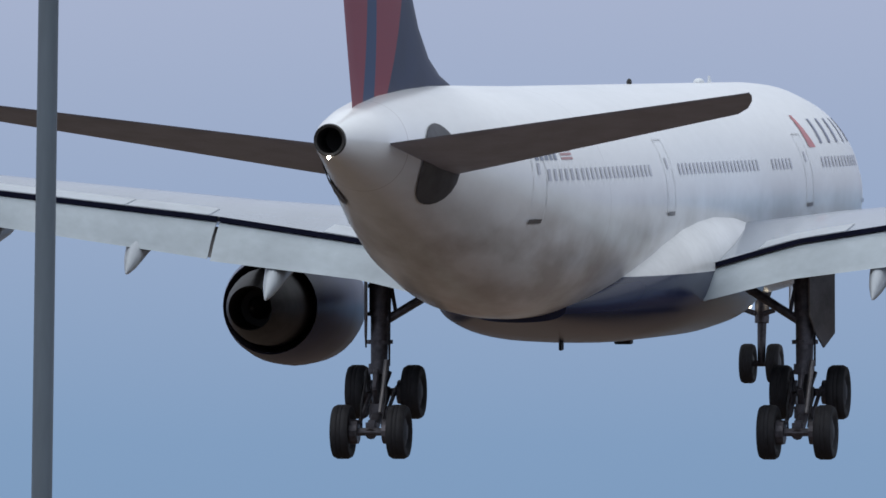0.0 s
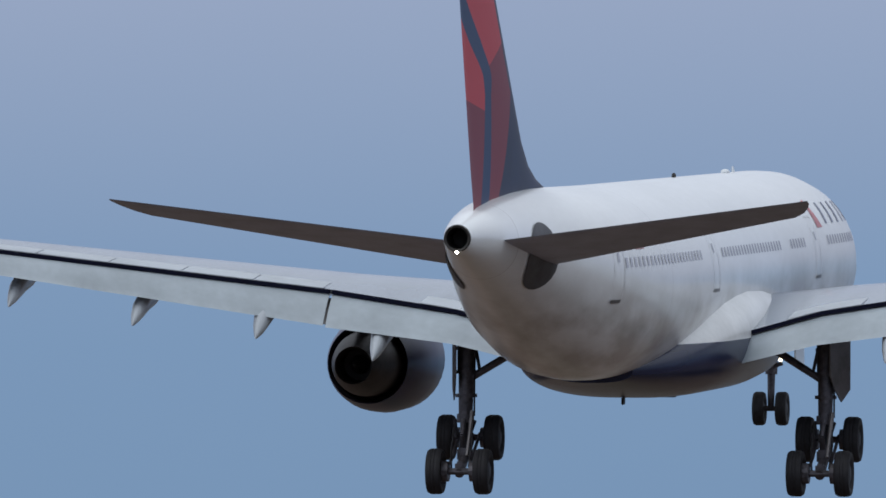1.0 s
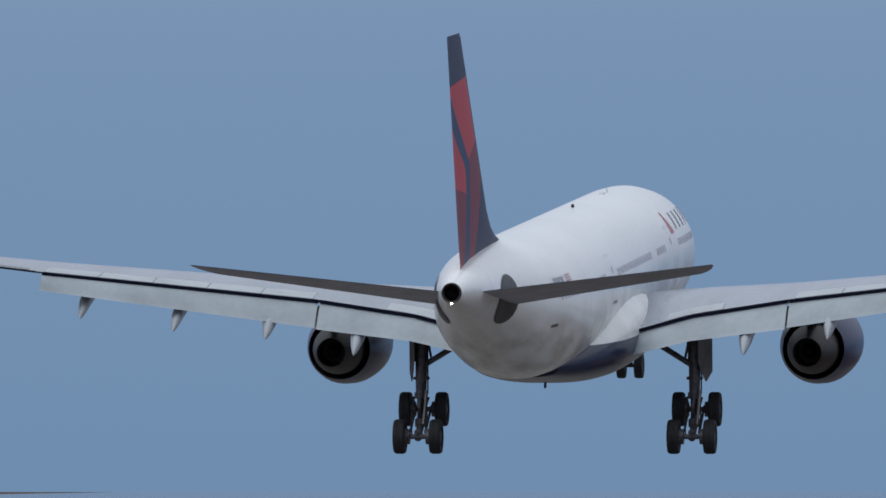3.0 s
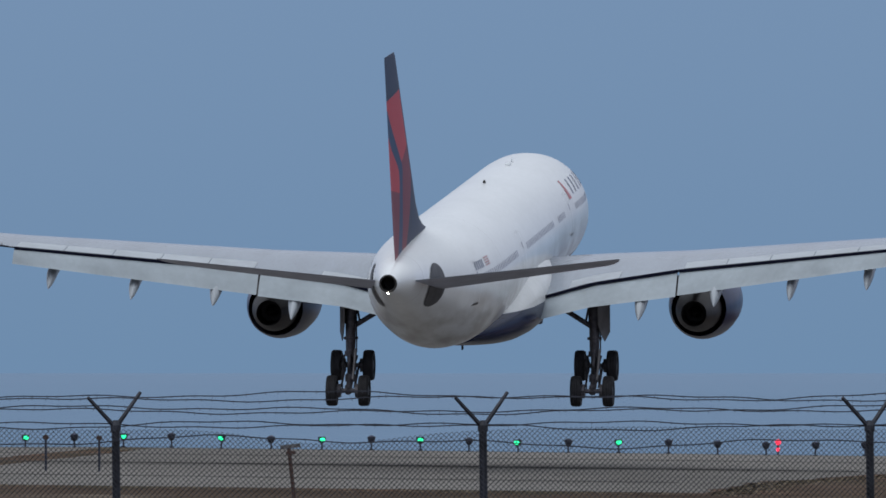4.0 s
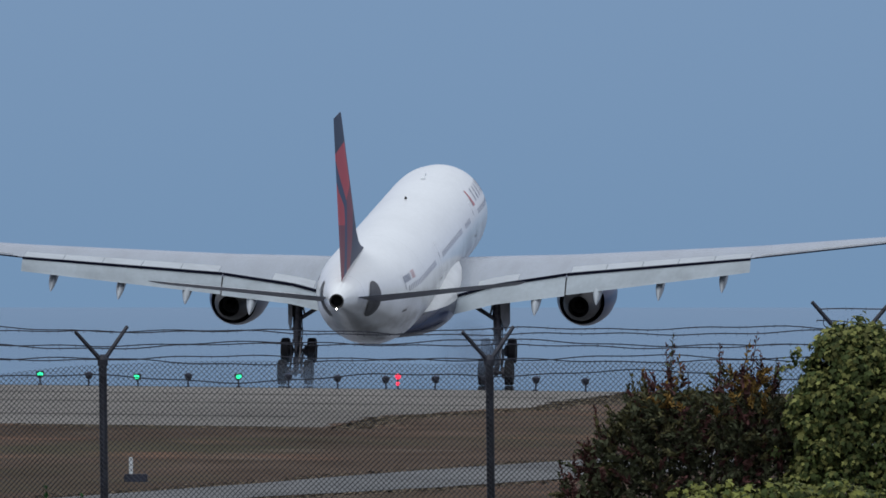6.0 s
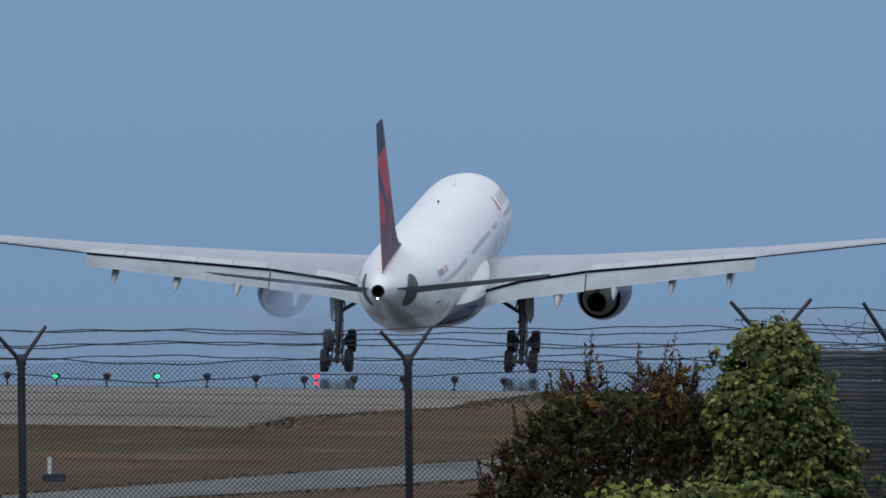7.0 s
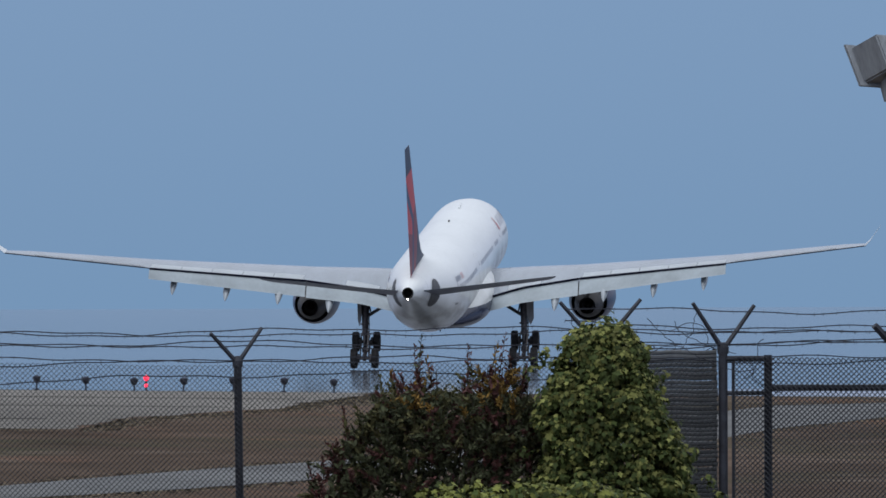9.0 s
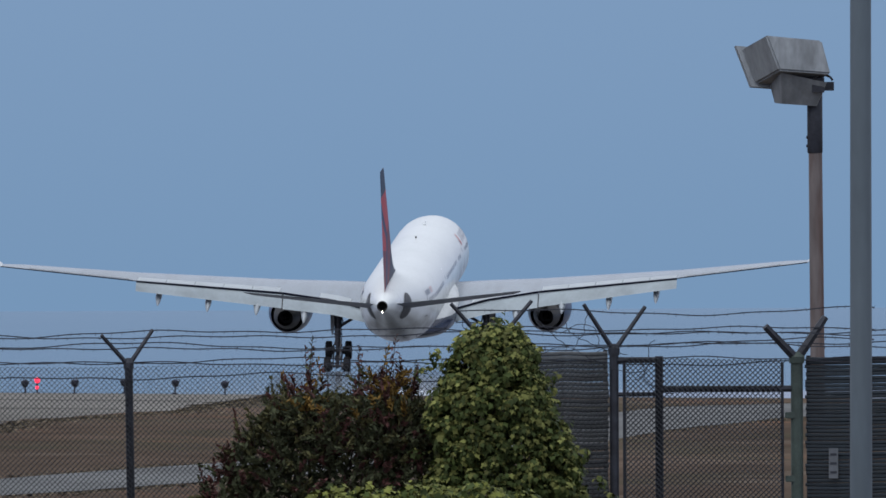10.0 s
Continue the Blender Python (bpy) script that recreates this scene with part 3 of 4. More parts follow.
            v.co.y += (17.55 - v.co.y) * 0.85 * max(0, k)
        part("mark", tri, mat("mark_red", RED, 0.3), body, "red mark on the cabin side")
        for k in range(5):
            part("lettering", skin_patch(19.3 + 1.3 * k, 19.62 + 1.3 * k, 1.22, 1.85, s, 0.012, 3, 3, 0.15), mat("lettering_navy", (0.07, 0.09, 0.2), 0.3), body, "navy bar in place of a letter")
        for k in range(5):
            part("registration", skin_patch(-19.2 + 0.42 * k, -18.92 + 0.42 * k, 1.08, 1.42, s, 0.012, 1, 1), mat("registration_navy", (0.22, 0.25, 0.34), 0.4), body, "navy bar in place of a registration letter")
        for k in range(4):
            part("flag_bar", skin_patch(-16.8, -15.7, 1.08 + 0.1 * k, 1.14 + 0.1 * k, s, 0.012, 2, 1), mat("flag_red", (0.5, 0.25, 0.26), 0.4), body)
    # fin, with the rudder a hair thinner behind its hinge line
    fin = [(1.6, -16.0, -29.6, 0.2), (2.5, -16.6, -29.85, 0.36), (2.85, -17.9, -30.0, 0.38), (3.1, -19.3, -30.1, 0.37), (3.5, -20.6, -30.25, 0.36), (4.2, -21.8, -30.5, 0.34), (10.98, -29.0, -32.95, 0.13), (11.16, -29.4, -33.0, 0.06)]
    smooth(part("fin", loft([foil_v(le, te, z, th) for z, le, te, th in fin]), FINPAINT, plane, "navy tail fin with red and blue shapes"), 40)
    smooth(part("exhaust_pipe", loft([ring((0, y, 1.66), r, r, 24) for y, r in ((-32.2, 0.38), (-32.3, 0.36), (-32.28, 0.3), (-31.3, 0.28), (-31.2, 0.05))], caps=(False, True)), SOOT, plane, "black exhaust opening in the tail cone"), 40)
    part("tail_light", blob((0, -32.32, 1.27), (0.04, 0.04, 0.04)), glow("tail_light_glow", (1, 0.93, 0.8), 22), plane, "bright white tail light")
    part("beacon", blob((0, 5.5, 2.86), (0.07, 0.12, 0.1)), SOOT, plane)
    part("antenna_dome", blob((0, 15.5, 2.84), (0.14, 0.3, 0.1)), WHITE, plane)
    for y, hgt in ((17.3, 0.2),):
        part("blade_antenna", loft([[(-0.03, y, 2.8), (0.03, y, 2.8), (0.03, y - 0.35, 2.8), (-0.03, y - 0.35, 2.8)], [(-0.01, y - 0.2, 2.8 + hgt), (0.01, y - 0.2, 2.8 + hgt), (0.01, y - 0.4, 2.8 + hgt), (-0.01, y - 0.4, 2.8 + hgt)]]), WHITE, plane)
    for y, z, w in ((-3.9, -3.56, 0.06), (4.6, -3.58, 0.42), (11.5, -3.05, 0.42)):
        part("belly_antenna", box((0, y, z - 0.06), (w, 0.4, 0.22), bevel=0.02), SOOT, plane)
    make_nose_gear(plane)
    return plane


def foil_v(le, te, z, thick):
    return [Vector((p.z, p.y, z)) for p in foil((0, le, 0), (0, te, 0), thick, 10)]


airliner = make_airliner()

# ---- runway lights on stakes ----
STAKE = mat("lamp_stake_paint", (0.03, 0.035, 0.06), 0.6, vary=0.3)
LENS = mat("unlit_blue_lens", (0.03, 0.045, 0.1), 0.2)
GREEN, REDGLOW = glow("green_lens_glow", (0.02, 0.75, 0.3), 2.6), glow("red_lens_glow", (1.0, 0.04, 0.09), 1.5)


def make_runway_light(lit):
    ob = thing("runway_light", Matrix(), "short runway light with a glowing green lens" if lit else "short dark runway light with an unlit blue lens", "runway light", "runway lights in a row")
    part("stake", tube((0, 0, -0.05), (0, 0, 0.34), 0.045, 0.04), STAKE, ob)
    smooth(part("head", loft([ring((0, 0, z), r, r, 14, "z") for z, r in ((0.3, 0.06), (0.36, 0.14), (0.5, 0.2), (0.62, 0.21), (0.64, 0.19))]), STAKE, ob), 40)
    smooth(part("lens", blob((0, -0.1, 0.5), (0.15, 0.14, 0.13)) if lit else blob((0, 0, 0.62), (0.15, 0.15, 0.09)), GREEN if lit else LENS, ob), 60)
    part("base_plate", loft([ring((0, 0, z), 0.12, 0.12, 12, "z") for z in (-0.06, 0.01)]), STAKE, ob)
    return ob


first = {True: make_runway_light(True), False: make_runway_light(False)}
used = set()
for k in range(21):
    x = -47.2 + 2.513 * k + 0.05 * math.sin(7.3 * k)
    lit = k % 2 == 1 and k <= 13
    y = 741 + 0.4 * math.sin(3.1 * k)
    m = pose(x, y, ground_height(x, y) + 0.05 + 0.04 * math.sin(5 * k), 0, 2.5 * math.sin(9 * k), 20 * math.sin(k))
    if lit not in used:
        used.add(lit)
        first[lit].matrix_basis = m
    else:
        copy_thing(first[lit], m)

beacon = thing("obstruction_light", pose(-6.45, 745, ground_height(-6.45, 745)), "twin glowing red light on a short mast", "warning light")
part("mast", tube((0, 0, -0.1), (0, 0, 0.75), 0.05), STAKE, beacon)
part("lens", blob((0, -0.05, 0.66), (0.15, 0.14, 0.15)), REDGLOW, beacon, "glowing red lens")
part("lens", blob((0.0, -0.05, 0.28), (0.1, 0.1, 0.1)), REDGLOW, beacon, "glowing red lens")

RUST = mat("rusty_brown_paint", (0.09, 0.05, 0.04), 0.8, vary=0.35, scale=8)
signpost = thing("field_sign", pose(-18.5, 444, ground_height(-18.5, 444), 0, -6, 0), "leaning rusty field marker with a flat board", "sign")
part("post", loft([ring((0, 0, z), 0.06, 0.06, 8, "z") for z in (-0.2, 2.1)]), RUST, signpost)
part("board", box((0.05, -0.02, 2.15), (0.62, 0.06, 0.12), bevel=0.01), BARE, signpost, "flat dark metal board")
part("bracket", box((0.04, -0.02, 1.95), (0.3, 0.08, 0.1), bevel=0.01), RUST, signpost)
for x in (-37.5, -35.3, -33.1):
    p = thing("approach_light_pole", pose(x, 600, ground_height(x, 600)), "thin dark approach light pole on the pavement", "light pole", "approach light poles")
    part("post", tube((0, 0, -0.1), (0, 0, 1.3), 0.05), STAKE, p)
    part("lamp", box((0, 0, 1.38), (0.24, 0.24, 0.2), bevel=0.04), RUST, p)
stake = thing("white_marker", pose(-10.1, 375, ground_height(-10.1, 375)), "short white marker stake with a low dark box", "marker")
part("stake", box((0, 0, 0.28), (0.1, 0.06, 0.7), bevel=0.01), WHITE, stake)
part("box", box((0.12, 0.1, 0.08), (0.6, 0.4, 0.24), bevel=0.03), STAKE, stake)

# ---- the perimeter fence ----
STEEL = mat("weathered_dark_galvanised_steel", (0.05, 0.055, 0.075), 0.6, metal=0.3, vary=0.35, scale=9, fine=60)
GREENSTEEL = mat("green_grey_painted_steel", (0.07, 0.1, 0.09), 0.55, vary=0.3, scale=7, fine=50)
MESHWIRE = mat("chain_link_wire", (0.06, 0.066, 0.08), 0.55, metal=0.4, vary=0.3, scale=4)
FY, TOP, FOOT = 115.0, 4.415, 2.3


def fence_top(x):
    return TOP - 0.13 * math.exp(-((x + 4.6) / 0.75) ** 2) + 0.012 * math.sin(2.2 * x) + (0.03 if x > 3.9 else 0)


def make_fabric(x0, x1, y, parent, top=fence_top, pitch=0.0205, wire=0.0039):
    """Woven wire: every zigzag hooks into its neighbours and forms diamonds."""
    verts, faces = [], []
    step = pitch
    for i in range(int((x1 - x0) / pitch)):
        xa = x0 + i * pitch
        zt = top(xa)
        n = int((zt - FOOT) / step)
        for k in range(n + 1):
            z = zt - k * step
            x = xa + (pitch if (k + i) % 2 else 0)
            yy = y + (0.002 if (k + i) % 2 else -0.002) + 0.015 * math.sin(1.3 * xa) * math.sin(2 * z)
            b = len(verts)
            for a in (0, 2.094, 4.189):
                verts.append((x + wire * math.cos(a), yy + wire * math.sin(a), z))
            if k:
                for q in range(3):
                    r = (q + 1) % 3
                    faces.append((b - 3 + q, b - 3 + r, b + r, b + q))
    me = bpy.data.meshes.new("chain_link_fabric")
    me.from_pydata(verts, [], faces)
    me.materials.append(MESHWIRE)
    ob = new("chain_link_fabric", me)
    ob.parent = parent
    return tagged(ob, "woven steel wire mesh", kind="stuff")


def make_post(parent, x, r=0.032, arms=True, material=STEEL, top=TOP, lean=0.0, spread=(0.215, 0.19), rise=(0.24, 0.28), arm=0.021, arm_material=None):
    p = smooth(part("post", loft([ring((x + lean * (top - z), FY, z), r, r, 14, "z") for z in (FOOT - 0.2, 3.2, top - 0.02, top)]), material, parent, "dark steel fence post"), 40)
    if arms:
        part("post_cap", loft([ring((x, FY, top + z), q, q, 12, "z") for z, q in ((-0.03, r * 1.25), (0.02, r * 1.3), (0.06, r * 0.6))]), material, p)
        for s, w, h in ((-1, spread[0], rise[0]), (1, spread[1], rise[1])):
            a, b = Vector((x, FY, top)), Vector((x + s * w, FY + s * 0.1, top + h))
            part("barb_arm", tube(a, b, arm, arm * 0.75, n=6), arm_material or material, p, "slanting arm for barbed wire")
    return p


fence = thing("chain_link_fence", Matrix(), "dark chain-link security fence topped with slack barbed wire", "fence")
POSTS = (-12.3, -9.24, -6.215, -3.32, -0.276, 2.58)
for x in POSTS[:-1]:
    make_post(fence, x, lean=0.012)
make_post(fence, POSTS[-1], top=4.53, spread=(0.32, 0.32), rise=(0.36, 0.38), arm=0.022)
make_fabric(-12.3, 3.52, FY - 0.045, fence)


def make_barbed(parent, x0, x1, y, z, seed, sag=0.03):
    rng = random.Random(seed)
    ph = [rng.uniform(0, 6.28) for _ in range(4)]
    n = int((x1 - x0) / 0.1)
    pts = [Vector((x0 + (x1 - x0) * i / n, y, z + sag * 0.5 * math.sin(1.1 * i * 0.1 + ph[0]) + sag * 0.35 * math.sin(2.9 * i * 0.1 + ph[1]) + 0.006 * math.sin(9 * i * 0.1 + ph[2]))) for i in range(n + 1)]
    bm = bmesh.new()
    for a, b in zip(pts, pts[1:]):
        tube(a, b, 0.0062, bm=bm, n=4)
    for p in pts[::1]:
        q = p + Vector((rng.uniform(-0.03, 0.03), 0, 0))
        d = Vector((rng.uniform(-0.6, 0.6), 0.2, 1)).normalized() * 0.016
        tube(q - d, q + d, 0.003, 0.001, bm=bm, n=3)
    return part("barbed_wire", bm, STEEL, parent, "slack strand of barbed wire")


for k, f in enumerate((0.95, 0.55, 0.1)):
    make_barbed(fence, -12.3, 6.6, FY - 0.1 * f, TOP + 0.245 * f, 10 + k)
    make_barbed(fence, -12.3, 6.6, FY + 0.1 * f, TOP + 0.275 * f - 0.01, 20 + k, 0.045)
make_barbed(fence, -12.3, 2.6, FY - 0.06, TOP - 0.11, 31, 0.06)
for k in range(3):
    make_barbed(fence, 2.3, 5.6, FY + 0.04 * k, TOP + 0.42 - 0.13 * k, 40 + k, 0.05)
# torn strands in a tangle where the fence turns
rng = random.Random(4)
for k in range(13):
    p = Vector((2.55 + 0.11 * k, FY + rng.uniform(-0.1, 0.1), TOP + rng.uniform(0.02, 0.2)))
    h = rng.uniform(0, 6.28)
    tangle = bmesh.new()
    for i in range(16):
        h += rng.uniform(-0.5, 0.5)
        q = p + Vector((0.035 * math.cos(h), rng.uniform(-0.01, 0.01), 0.022 * math.sin(h)))
        tube(p, q, 0.0038, bm=tangle, n=4)
        p = q
    part("loose_wire", tangle, STEEL, fence, "tangle of torn barbed wire")

# the gate, with its frame, mesh and corner posts
gate = thing("fence_gate", Matrix(), "chain-link gate in a dark steel frame beside a corner post", "gate")
make_post(gate, 3.545, 0.036, top=4.51, spread=(0.24, 0.25), rise=(0.37, 0.35), arm=0.022)
make_post(gate, 3.9, 0.032, arms=False, top=4.47)
make_post(gate, 4.985, 0.048, material=GREENSTEEL, top=4.44, spread=(0.25, 0.23), rise=(0.26, 0.33), arm=0.04, arm_material=STEEL)
for z, x0, x1, r in ((4.44, 3.57, 3.88, 0.024), (4.17, 3.57, 3.88, 0.018), (4.21, 3.92, 4.95, 0.026), (2.5, 3.92, 4.95, 0.024)):
    part("rail", tube((x0, FY, z), (x1, FY, z), r), STEEL, gate, "dark steel gate rail")
part("stile", tube((4.87, FY - 0.01, 2.4), (4.87, FY - 0.01, 4.42), 0.012), STEEL, gate)
part("stile", tube((3.625, FY - 0.01, 2.4), (3.625, FY - 0.01, 4.42), 0.013), STEEL, gate)
for z in (4.0, 3.5, 2.9):
    part("hinge", box((4.95, FY - 0.03, z), (0.12, 0.03, 0.05), bevel=0.005), GREENSTEEL, gate)
make_fabric(3.63, 4.87, FY - 0.03, gate, lambda x: 4.45 - 0.01 * math.sin(3 * x), wire=0.007)

SLAT = mat("faded_plastic_slat", (0.12, 0.128, 0.14), 0.55, vary=0.3, scale=5, fine=30, random_hue=0.35)
DARKSLAT = mat("dark_green_plastic_slat", (0.021, 0.032, 0.046), 0.6, vary=0.3, scale=5, fine=30, random_hue=0.18)


def make_screen(x0, x1, z1, material, label, y, pitch):
    ob = thing("slatted_screen", Matrix(), label, "privacy screen")
    rng = random.Random(label)
    shared = None
    for k in range(int((z1 - FOOT) / pitch)):
        z = FOOT + k * pitch
        if shared is None:
            rings = []
            for i in range(9):
                x = (x1 - x0) * i / 8
                w = 0.004 * math.sin(5 * i)
                rings.append([(x, 0, w), (x, 0.006, w + 0.002), (x, 0.006, w + pitch * 0.97), (x, 0, w + pitch * 0.95), (x, -0.009, w + pitch * 0.68), (x, -0.009, w + pitch * 0.25)])
            shared = part("slat", loft(rings), material, ob)
            s = shared
        else:
            s = new("slat", shared.data)
            s.parent = ob
        s.location, s.rotation_euler = (x0 + rng.uniform(-0.012, 0.012), y + rng.uniform(-0.004, 0.004), z), (rng.uniform(-0.05, 0.05), rng.uniform(-0.004, 0.004), 0)
    for x in (x0 + 0.02, x1 - 0.02):
        part("upright", tube((x, y + 0.03, FOOT - 0.1), (x, y + 0.03, z1), 0.018), STEEL, ob)
    return ob


make_screen(2.9, 3.5, 4.52, SLAT, "grey horizontal plastic slats woven into the fence", FY + 0.05, 0.034)
make_screen(5.06, 6.6, 4.47, DARKSLAT, "dark green horizontal slats on the fence beside the gate", FY + 0.02, 0.03)
plate = thing("notice_plate", pose(5.27, FY - 0.02, 3.62), "small weathered white notice on the slatted fence", "sign")
part("plate", box((0, 0, 0), (0.075, 0.006, 0.24), bevel=0.002), mat("faded_white_plate", (0.15, 0.165, 0.19), 0.6, vary=0.2), plate)
for k in range(3):
    part("line", box((0, -0.005, 0.07 - 0.07 * k), (0.05, 0.003, 0.018)), STEEL, plate, "dark bar in place of writing")

# ---- lamps and poles ----
ALU = mat("weathered_aluminium", (0.3, 0.325, 0.36), 0.5, metal=0.2, vary=0.3, scale=7, fine=30, stretch=(1, 1, 0.35))
POLEGREY = mat("grey_painted_pole", (0.125, 0.16, 0.195), 0.5, vary=0.15, scale=4, fine=30, stretch=(1, 1, 0.2))
RUSTPOLE = mat("rust_stained_pole", (0.2, 0.17, 0.17), 0.6, vary=0.45, scale=5, fine=20, stretch=(1, 1, 0.15), dirt=(0.16, 0.07, 0.05))
lamp = thing("floodlight", Matrix(), "weathered aluminium box floodlight on a rust-stained pole", "floodlight")
smooth(part("pole", loft([ring((5.27 + 0.006 * (6.6 - z), 118, z), r, r, 20, "z") for z, r in ((2.1, 0.062), (6.1, 0.055))]), RUSTPOLE, lamp, "rust-stained steel pole"), 40)
smooth(part("sleeve", loft([ring((5.27, 118, z), r, r, 20, "z") for z, r in ((6.09, 0.056), (6.1, 0.062), (6.6, 0.062), (6.62, 0.05))]), STEEL, lamp, "black sleeve under the lamp"), 40)
back = [(4.868, 117.8, 7.045), (5.324, 117.8, 7.0), (5.393, 117.74, 6.726), (4.973, 117.74, 6.758)]
shift = Vector((-0.183, 0.4, -0.105))
house = loft([[Vector(p) for p in back], [Vector(p) + shift for p in back]])
bmesh.ops.bevel(house, geom=house.edges[:], offset=0.014, segments=2, affect="EDGES")
part("housing", house, ALU, lamp, "streaked aluminium housing")
mid = sum((Vector(p) for p in back), Vector()) / 4 + shift
for s0, nm, material in ((1.16, "flange", ALU), (0.98, "lens", PANE)):
    part(nm, loft([[mid + (Vector(p) + shift - mid) * s0 + shift * k for p in back] for k in ((0.0, 0.07) if nm == "flange" else (0.06, 0.09))]), material, lamp)
part("ballast_box", loft([[(4.9, 118.15, 6.7), (4.985, 117.8, 6.74), (5.36, 117.8, 6.66), (5.36, 118.15, 6.66)], [(4.95, 118.1, 6.5), (5.0, 117.9, 6.49), (5.28, 117.9, 6.47), (5.3, 118.1, 6.48)]]), ALU, lamp, "aluminium ballast box")
part("bracket", box((5.29, 117.88, 6.64), (0.1, 0.12, 0.12), box((5.37, 117.9, 6.63), (0.1, 0.08, 0.07))), STEEL, lamp)
cord = bmesh.new()
arc = [Vector((5.3 + 0.075 * math.cos(a) + 0.03, 117.8, 6.67 + 0.05 * math.sin(a))) for a in (0.1 + 0.3 * i for i in range(10))]
for a, b in zip(arc, arc[1:]):
    tube(a, b, 0.01, bm=cord, n=6)
part("cable", cord, RUBBER, lamp)
for z in (6.15, 6.22, 6.5):
    part("bolt", tube((5.2, 118, z), (5.225, 118, z), 0.012, n=6), STEEL, lamp)

for x, y, tilt in ((-12.72, 78.99, 0.12), (3.812, 80.0, 0.18)):
    p = thing("street_pole", pose(x, y, 2.0, 0, tilt, 0), "tall plain grey painted steel pole", "pole", "tall grey poles")
    smooth(part("shaft", loft([ring((0, 0, z), r, r, 24, "z") for z, r in ((0, 0.064), (4, 0.058), (13, 0.053))]), POLEGREY, p), 40)
    part("base_flange", box((0, 0, 0.02), (0.3, 0.3, 0.04), bevel=0.01), POLEGREY, p)
    part("cap", blob((0, 0, 13), (0.057, 0.057, 0.03)), POLEGREY, p)

sign = thing("small_sign", pose(-11.14, 109.43, FOOT - 0.03), "small grey plate sign on a square steel post", "sign")
part("post", box((0, 0, 1.79), (0.095, 0.07, 3.78), bevel=0.008), BARE, sign)
part("plate", box((0.19, -0.05, 3.53), (0.52, 0.012, 0.19), bevel=0.004), ALU, sign, "grey metal plate")
part("cap", box((-0.01, 0, 3.66), (0.13, 0.08, 0.08), bevel=0.01), BARE, sign)


# ---- shrubs in front of the fence ----
LANCE = [(-0.5, 0), (-0.2, 0.4), (0.12, 0.42), (0.5, 0), (0.12, -0.42), (-0.2, -0.4)]
LOBED = [(-0.4, 0), (-0.42, 0.32), (-0.12, 0.3), (0.0, 0.55), (0.16, 0.22), (0.56, 0), (0.16, -0.22), (0.0, -0.55), (-0.12, -0.3), (-0.42, -0.32)]


def leaf_mesh(name, spots, material, parent, label="", shape=LANCE, fold=0.2):
    """Folded leaves of one outline, each (place, facing, tip's way, length, width)."""
    verts, faces = [], []
    k = len(shape)
    for p, nrm, way, ln, w in spots:
        n = Vector(nrm).normalized()
        a = Vector(way) - n * n.dot(Vector(way))
        a = a.normalized() if a.length > 1e-3 else n.orthogonal().normalized()
        b = n.cross(a)
        at = len(verts)
        verts += [p + a * (u * ln) + b * (v * w) + n * (fold * abs(v) * w - 0.25 * u * u * ln) for u, v in shape] + [p]
        faces += [(at + i, at + (i + 1) % k, at + k) for i in range(k)]
    me = bpy.data.meshes.new(name)
    me.from_pydata(verts, [], faces)
    me.materials.append(material)
    ob = new(name, me)
    ob.parent = parent
    return tagged(ob, label, kind="stuff")


def leafy(name, color, hue=0.4, rough=0.65, spec=0.12):
    return mat(name, color, rough, vary=0.3, scale=2.2, fine=25, random_hue=hue, island=True, spec=spec)


DARKLEAF, REDLEAF, RUSTLEAF = leafy("dark_green_leaf", (0.082, 0.092, 0.05)), leafy("dark_red_leaf", (0.11, 0.05, 0.046)), leafy("orange_brown_leaf", (0.27, 0.165, 0.045))
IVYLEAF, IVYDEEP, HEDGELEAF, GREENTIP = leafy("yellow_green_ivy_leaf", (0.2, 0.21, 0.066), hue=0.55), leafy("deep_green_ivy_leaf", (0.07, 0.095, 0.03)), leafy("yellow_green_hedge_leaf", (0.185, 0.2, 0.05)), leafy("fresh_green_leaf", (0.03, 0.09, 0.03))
OLIVELEAF = leafy("olive_brown_leaf", (0.115, 0.11, 0.05))
BARK = mat("shrub_bark", (0.06, 0.045, 0.035), 0.9, vary=0.4, scale=12)


def spread(rng, k):
    return Vector((rng.gauss(0, k), rng.gauss(0, k), rng.gauss(0, k)))


def stems(ob, tips, rng, thick=0.022):
    wood = bmesh.new()
    for tip in tips:
        p = Vector((tip[0] * 0.25 + rng.uniform(-0.06, 0.06), rng.uniform(-0.05, 0.05), FOOT - 0.1))
        tip = Vector(tip)
        for i in range(5):
            q = p.lerp(tip, 1 / (5 - i)) + Vector((rng.uniform(-0.03, 0.03), rng.uniform(-0.03, 0.03), 0))
            tube(p, q, thick * (1 - 0.17 * i), thick * (0.83 - 0.17 * i), wood, 6)
            p = q
    part("stem", wood, BARK, ob, "thin brown branching stems")


def outline(z, table):
    for (z0, v0), (z1, v1) in zip(table, table[1:]):
        if z <= z1:
            return v0 + (v1 - v0) * (z - z0) / (z1 - z0)
    return table[-1][1]


